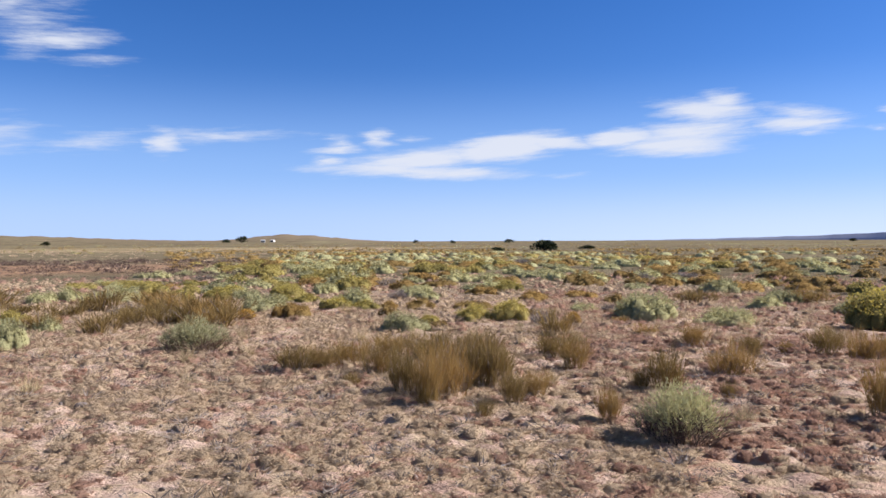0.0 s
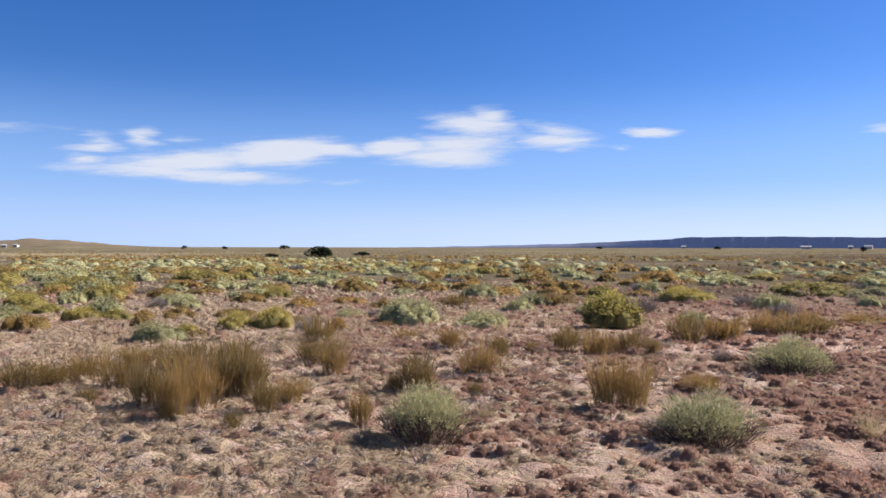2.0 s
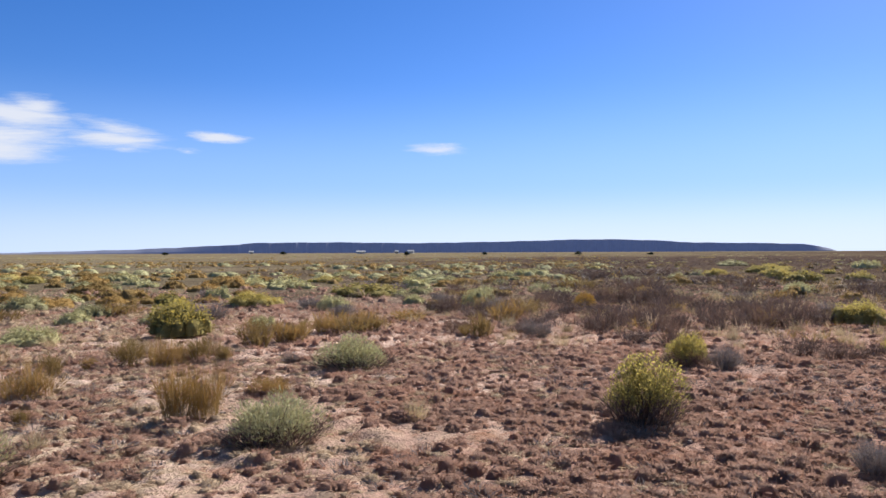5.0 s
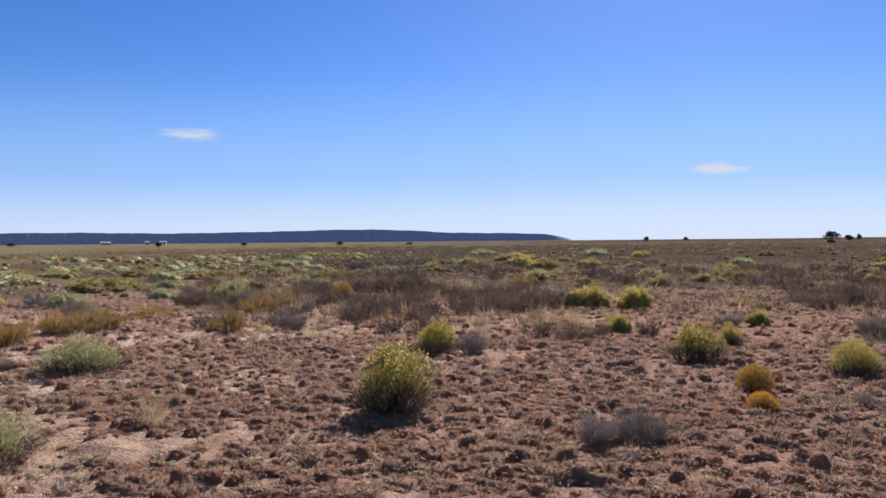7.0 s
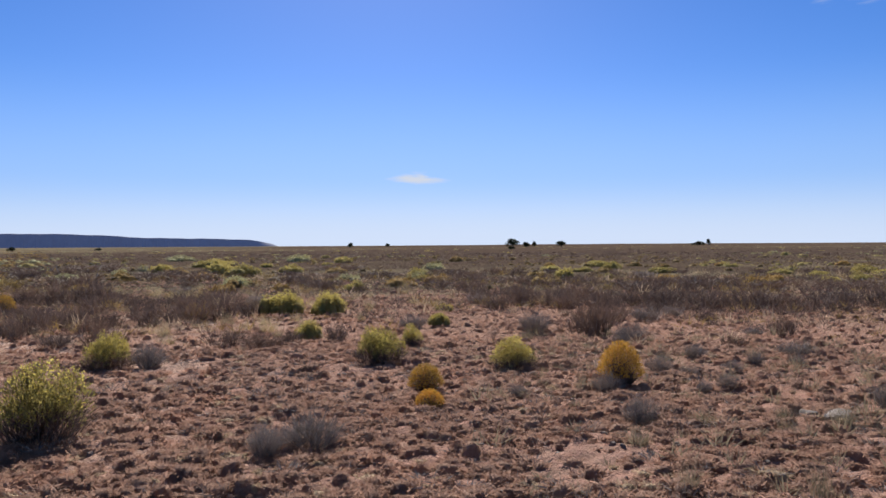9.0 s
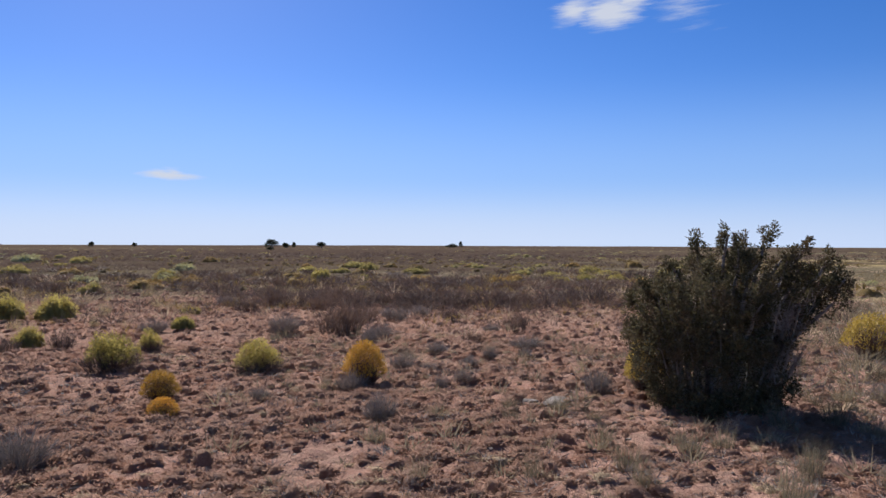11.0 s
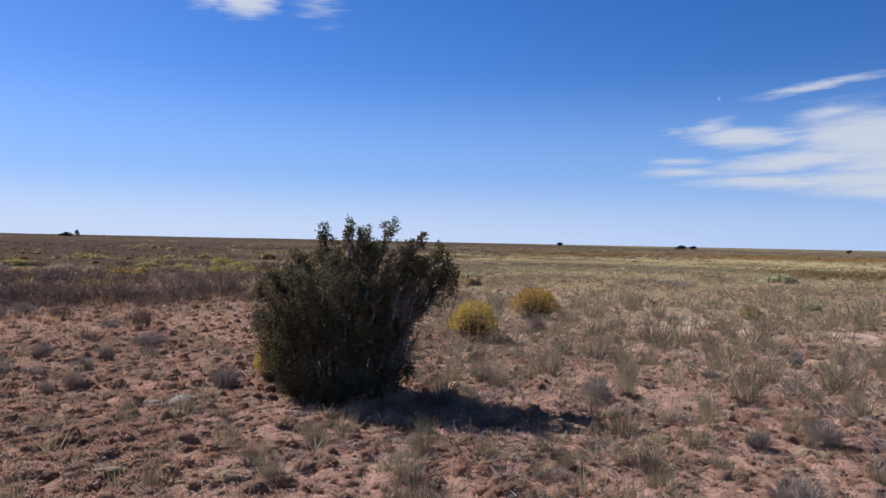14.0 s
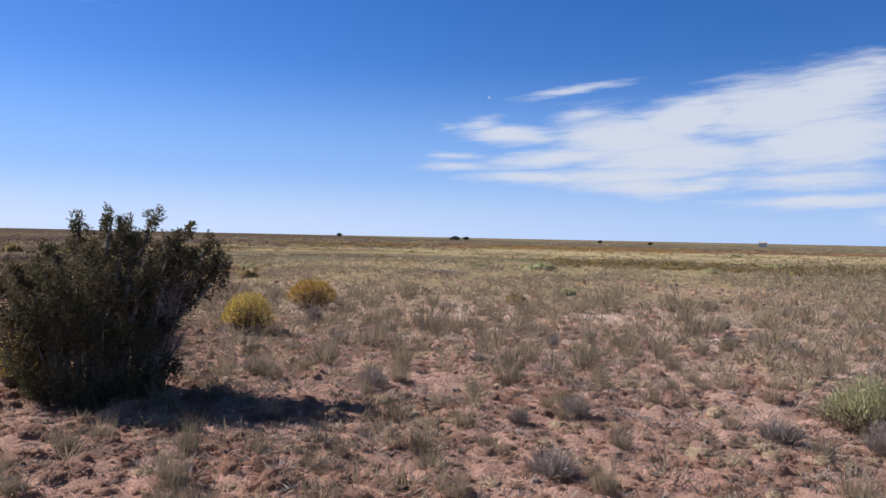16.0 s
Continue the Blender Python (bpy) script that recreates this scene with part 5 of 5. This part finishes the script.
def juniper(x, y, turn):
    """A many-stemmed juniper: knobby tufts at the ends of its limbs, a close dark body down to the sand, bare bleached twigs under the overhang on one side."""
    r = np.random.default_rng(21)
    thing = new("juniper_bush")
    thing.matrix_basis = pose(x, y, float(rise(x, y)) - 0.02, 0, 0, turn)
    # limbs: lean across the view, lean in depth, height
    LIMBS = [(-0.24, 0.1, 1.74), (0.02, -0.1, 1.80), (0.15, 0.25, 1.76), (0.43, 0.0, 1.81), (0.74, -0.1, 1.68), (0.98, 0.1, 1.56), (1.10, 0.0, 1.34), (1.00, -0.2, 1.14), (-0.45, -0.1, 1.47),
             (-0.62, 0.2, 1.34), (-0.76, -0.1, 1.25), (-0.90, 0.0, 1.14), (-0.92, 0.1, 0.86), (0.30, 0.45, 1.62), (0.58, 0.35, 1.60), (-0.10, 0.5, 1.55), (0.60, -0.3, 1.52), (0.28, -0.3, 1.58), (-0.10, -0.4, 1.45), (-0.4, -0.5, 1.1), (0.35, -0.6, 1.15), (0.85, 0.25, 1.46), (1.04, 0.15, 1.46), (0.70, -0.25, 1.42), (0.92, -0.1, 1.30), (0.15, -0.15, 1.62), (-0.30, 0.3, 1.5)]
    wood, sprays, twigs = Pile(), Pile(), Pile()

    def tuft(c, size, m):
        """A close knob of scaly sprays round c."""
        lean = r.normal(0, 0.25, 3) * (1, 1, 0)
        up = r.uniform(-1, 1, m)
        at = c + up[:, None] * size * 1.35 * (np.array((0, 0, 1.0)) + lean)
        d = unit(r.normal(size=(m, 3)) * (1, 1, 0.7) + (0, 0, 0.55))
        sprays.leaves(at + d * (size * 0.75 * np.sqrt(1 - up * up) * r.uniform(0.2, 1.0, m))[:, None], d, r.uniform(0.020, 0.042, m), 0.013, r)

    for u, v, h in LIMBS:
        foot = np.array((u * 0.42 - 0.04, v * 0.35, 0.0))
        head = np.array((u, v * 0.8, h - 0.06))
        bow = np.array((u * -0.12, 0, 0.12))
        t = np.linspace(0, 1, 8)[:, None]
        wood.limb(foot + (head - foot) * t + bow * np.sin(t * 3.14) + r.normal(0, 0.022, (8, 3)) * t, np.linspace(0.040, 0.010, 8), 6)
        for q in range(20):
            s = 0.30 + 0.70 * (q + r.uniform(0, 1)) / 20
            at = foot + (head - foot) * s + bow * math.sin(s * 3.14)
            reach = r.uniform(0.05, 0.20) * (1.15 - 0.75 * s)
            tip = at + unit(r.normal(size=3) * (1, 1, 0.4) + np.array((0, 0, 0.7))) * reach
            wood.limb([at, (at + tip) / 2 + r.normal(0, 0.01, 3), tip], [0.007, 0.005, 0.003], 4)
            if u > 0.45 and s < 0.68:
                m = 12
                twigs.blades(np.repeat(tip[None], m, 0), unit(r.normal(size=(m, 3)) + (0.3, 0, 0.6)), r.uniform(0.08, 0.22, m), 0.007, 0.0, r)
                if r.uniform() < 0.85:
                    continue
            tuft(tip, r.uniform(0.040, 0.070), 70)
        for q in range(4):
            tuft(head + np.array((r.normal(0, 0.045), r.normal(0, 0.045), r.uniform(-0.10, 0.05))), r.uniform(0.045, 0.065), 80)
    HEIGHTS, LEFT, RIGHT = (0.0, 0.25, 0.6, 0.9, 1.15, 1.3, 1.45, 1.6), (-0.66, -0.86, -0.93, -0.95, -0.88, -0.62, -0.42, -0.25), (0.55, 0.74, 0.74, 0.78, 0.88, 0.95, 0.90, 0.75)
    for q in range(950):                                  # upright shoots that close the body
        z = 1.22 * r.uniform(0, 1) ** 1.2
        lo, hi = np.interp(z, HEIGHTS, LEFT), np.interp(z, HEIGHTS, RIGHT)
        a, out = r.uniform(0, 6.28), r.uniform(0.25, 1) ** 0.5
        px, py = (lo + hi) / 2 + (hi - lo) / 2 * out * math.cos(a), 0.72 * out * math.sin(a)
        if px > 0.42 and 0.30 < z < 1.10 and r.uniform() < 0.72:
            twigs.blades(np.repeat([[px, py, z]], 5, 0), unit(r.normal(size=(5, 3)) + (0.3, 0, 0.8)), r.uniform(0.10, 0.25, 5), 0.007, 0.0, r)
            continue
        tuft(np.array((px, py, z + 0.05)), r.uniform(0.045, 0.085), 64)
    for q in range(26):                                   # grey stems that show between the shoots
        a, z = r.uniform(0, 6.28), r.uniform(0.5, 1.2)
        foot = np.array((0.40 * math.cos(a), 0.32 * math.sin(a), 0.0))
        head = np.array((0.70 * math.cos(a) + 0.05, 0.60 * math.sin(a), z))
        wood.limb([foot, (foot + head) / 2 + r.normal(0, 0.03, 3), head], [0.018, 0.012, 0.005], 4)
    part("branch_frame", wood.mesh("juniper_branches", WOOD), thing, "grey shaggy bare branches")
    part("foliage", sprays.mesh("juniper_foliage", JUNIPER), thing)
    part("dead_twig", twigs.mesh("juniper_twigs", DEAD), thing, "bleached leafless twigs")
    return tagged(thing, "dark green many-stemmed juniper bush on bare sand", "bush")


juniper(6.86, -4.83, -124.0)
# added bush: its yellow stands in for sunlit juniper foliage along this edge
plant("pale_snakeweed", 7.74, -4.50, 0.5, 0.66)

# ---- stones ----


def stone(x, y, long_, wide, high, turn):
    bm = bmesh.new()
    bmesh.ops.create_icosphere(bm, subdivisions=3, radius=0.5)
    for v in bm.verts:
        v.co *= 1 + 0.25 * noise.noise(v.co * 2.3 + Vector((x, y, 0))) + 0.08 * noise.noise(v.co * 7.0)
        v.co.z = max(v.co.z, -0.25)
    bmesh.ops.scale(bm, vec=(long_, wide, high), verts=bm.verts)
    me = bpy.data.meshes.new("stone")
    bm.to_mesh(me)
    bm.free()
    me.materials.append(STONE)
    ob = new("stone", me)
    ob.matrix_basis = pose(x, y, float(rise(x, y)) + high * 0.15, 0, 0, turn)
    return tagged(ob, "flat weathered pale grey stone lying on sand", "stone", "loose stones")


stone(7.3, -3.27, 0.46, 0.30, 0.14, -30)
stone(7.42, -3.02, 0.2, 0.15, 0.1, 20)
stone(-3.9, 7.6, 0.14, 0.12, 0.1, 50)
stone(5.3, 6.1, 0.12, 0.1, 0.07, 10)
stone(14.5, 12.1, 0.3, 0.25, 0.2, 10)

# ---- far trees and houses ----


def far_tree(r, name, label, squat):
    thing = new(name)
    trunk = Pile()
    for k in range(4):
        a = r.uniform(0, 6.28)
        trunk.limb([(0, 0, -0.05), (0.06 * math.cos(a), 0.06 * math.sin(a), 0.25), (0.26 * math.cos(a), 0.26 * math.sin(a), 0.6)], [0.05, 0.035, 0.012], 5)
    part("trunk", trunk.mesh(name + "_trunk", WOOD), thing, "grey forked trunk")
    c, rad = lobes(r, 14, 0.36, 0.14 if squat else 0.45, 0.78)
    P, d = on_lobes(r, c, rad, 700, 0.4, -0.8)
    part("crown", Pile().leaves(P, d + r.normal(0, 0.5, d.shape), 0.13, 0.085, r).mesh(name + "_crown", FARGREEN), thing)
    return tagged(thing, label, "tree", "far junipers")


TREES = [far_tree(np.random.default_rng(s), "juniper_tree", "dark squat juniper far out on the plain", s % 2 == 0) for s in (1, 2, 3)]
used = set()


def tree(k, az_, dist, wide, high):
    x, y = dist * math.sin(radians(az_)), dist * math.cos(radians(az_))
    m = pose(x, y, float(rise(x, y)) - 0.03, 0, 0, az_ * 7)
    if k in used:
        ob = copy_thing(TREES[k], m)
    else:
        ob = TREES[k]
        used.add(k)
        ob.matrix_basis = m
    ob.scale = (wide, wide, high)


for row in ((1, 7.37, 112, 4.0, 1.75), (1, 7.75, 113, 2.2, 1.6), (1, 3.95, 111, 2.3, 0.7), (1, 10.46, 134, 2.6, 0.8), (0, 4.88, 350, 4.2, 2.0), (1, -27.4, 360, 3.6, 2.0), (0, -14.7, 790, 11, 7), (1, -15.8, 790, 9, 4),
            (0, -2.06, 500, 3.2, 2.4), (1, 0.7, 500, 4.0, 2.2), (0, 92.34, 450, 7.0, 5.2), (1, 93.35, 450, 5.0, 3.2), (0, 93.92, 450, 2.2, 3.6), (2, 95.89, 450, 5.6, 3.8), (0, 80.28, 500, 3.6, 3.4), (2, 83.0, 500, 3.0, 3.0)):
    tree(*row)
for row in ((1, 105.5, 450, 6.2, 2.6), (0, 106.19, 450, 2.2, 3.8), (1, 92.26, 227, 2.5, 1.0), (1, 148.8, 400, 5.0, 2.4), (2, 149.66, 400, 3.8, 2.2), (2, 140.28, 450, 3.4, 2.4), (1, 159.45, 500, 3.4, 2.2),
            (1, 57.83, 400, 3.2, 2.2), (2, 45.17, 267, 1.8, 1.9), (1, 36.16, 700, 5.2, 3.2), (1, 163.0, 420, 3.4, 1.8), (2, 28.0, 600, 5.0, 2.6), (1, 51.0, 520, 4.0, 2.2), (2, 63.0, 480, 3.6, 2.2)):
    tree(*row)


def box_part(name, parent, cx, cy, cz, sx, sy, sz, material, label=""):
    bm = bmesh.new()
    bmesh.ops.create_cube(bm, size=1)
    bmesh.ops.scale(bm, vec=(sx, sy, sz), verts=bm.verts)
    bmesh.ops.bevel(bm, geom=bm.edges, offset=0.03, segments=1, affect="EDGES")
    bmesh.ops.translate(bm, vec=(cx, cy, cz), verts=bm.verts)
    me = bpy.data.meshes.new(name)
    bm.to_mesh(me)
    bm.free()
    me.materials.append(material)
    return part(name, me, parent, label)


def house(az_, dist, long_, deep, high, turn):
    """A small far house: walls, pitched roof with eaves, a door and two windows."""
    x, y = dist * math.sin(radians(az_)), dist * math.cos(radians(az_))
    thing = new("house")
    thing.matrix_basis = pose(x, y, float(rise(x, y)), 0, 0, turn)
    wall = box_part("wall", thing, 0, 0, high * 0.5 - 0.2, long_, deep, high + 0.4, PLASTER)
    bm = bmesh.new()
    e, t = 0.4, high * 0.45
    prof = [(-deep / 2 - e, high - 0.05), (0, high + t), (deep / 2 + e, high - 0.05), (deep / 2 + e, high + 0.08), (0, high + t + 0.14), (-deep / 2 - e, high + 0.08)]
    ends = [[bm.verts.new((s * (long_ / 2 + e), py, pz)) for py, pz in prof] for s in (-1, 1)]
    for k in range(6):
        bm.faces.new((ends[0][k], ends[0][(k + 1) % 6], ends[1][(k + 1) % 6], ends[1][k]))
    for s in ends:
        bm.faces.new((s[0], s[1], s[4], s[5]))
        bm.faces.new((s[1], s[2], s[3], s[4]))
    bmesh.ops.recalc_face_normals(bm, faces=bm.faces)
    me = bpy.data.meshes.new("roof")
    bm.to_mesh(me)
    bm.free()
    me.materials.append(SHEET)
    part("roof", me, thing, "grey sheet-metal roof")
    for k, s in enumerate((-1, 1)):
        box_part("window", thing, -long_ * 0.28 * s, -deep / 2, high * 0.58, 1.3, 0.1, 1.1, GLASS, "dark window pane")
    box_part("door", thing, 0.2, -deep / 2, 1.0, 0.95, 0.1, 2.05, WOOD, "brown wooden door")
    return tagged(thing, "small white house with grey roof far away", "house", "far houses")


house(-13.2, 800, 4.2, 4, 2.0, 10)
house(-12.5, 815, 3.6, 4, 1.8, -20)
house(41.8, 900, 10, 6, 2.6, -40)
house(44.45, 900, 4, 4, 2.8, -40)
house(45.5, 900, 7, 5, 3.0, -50)
house(33.9, 900, 5, 4, 2.4, -30)
house(170.5, 450, 3.9, 3.2, 2.1, 8)
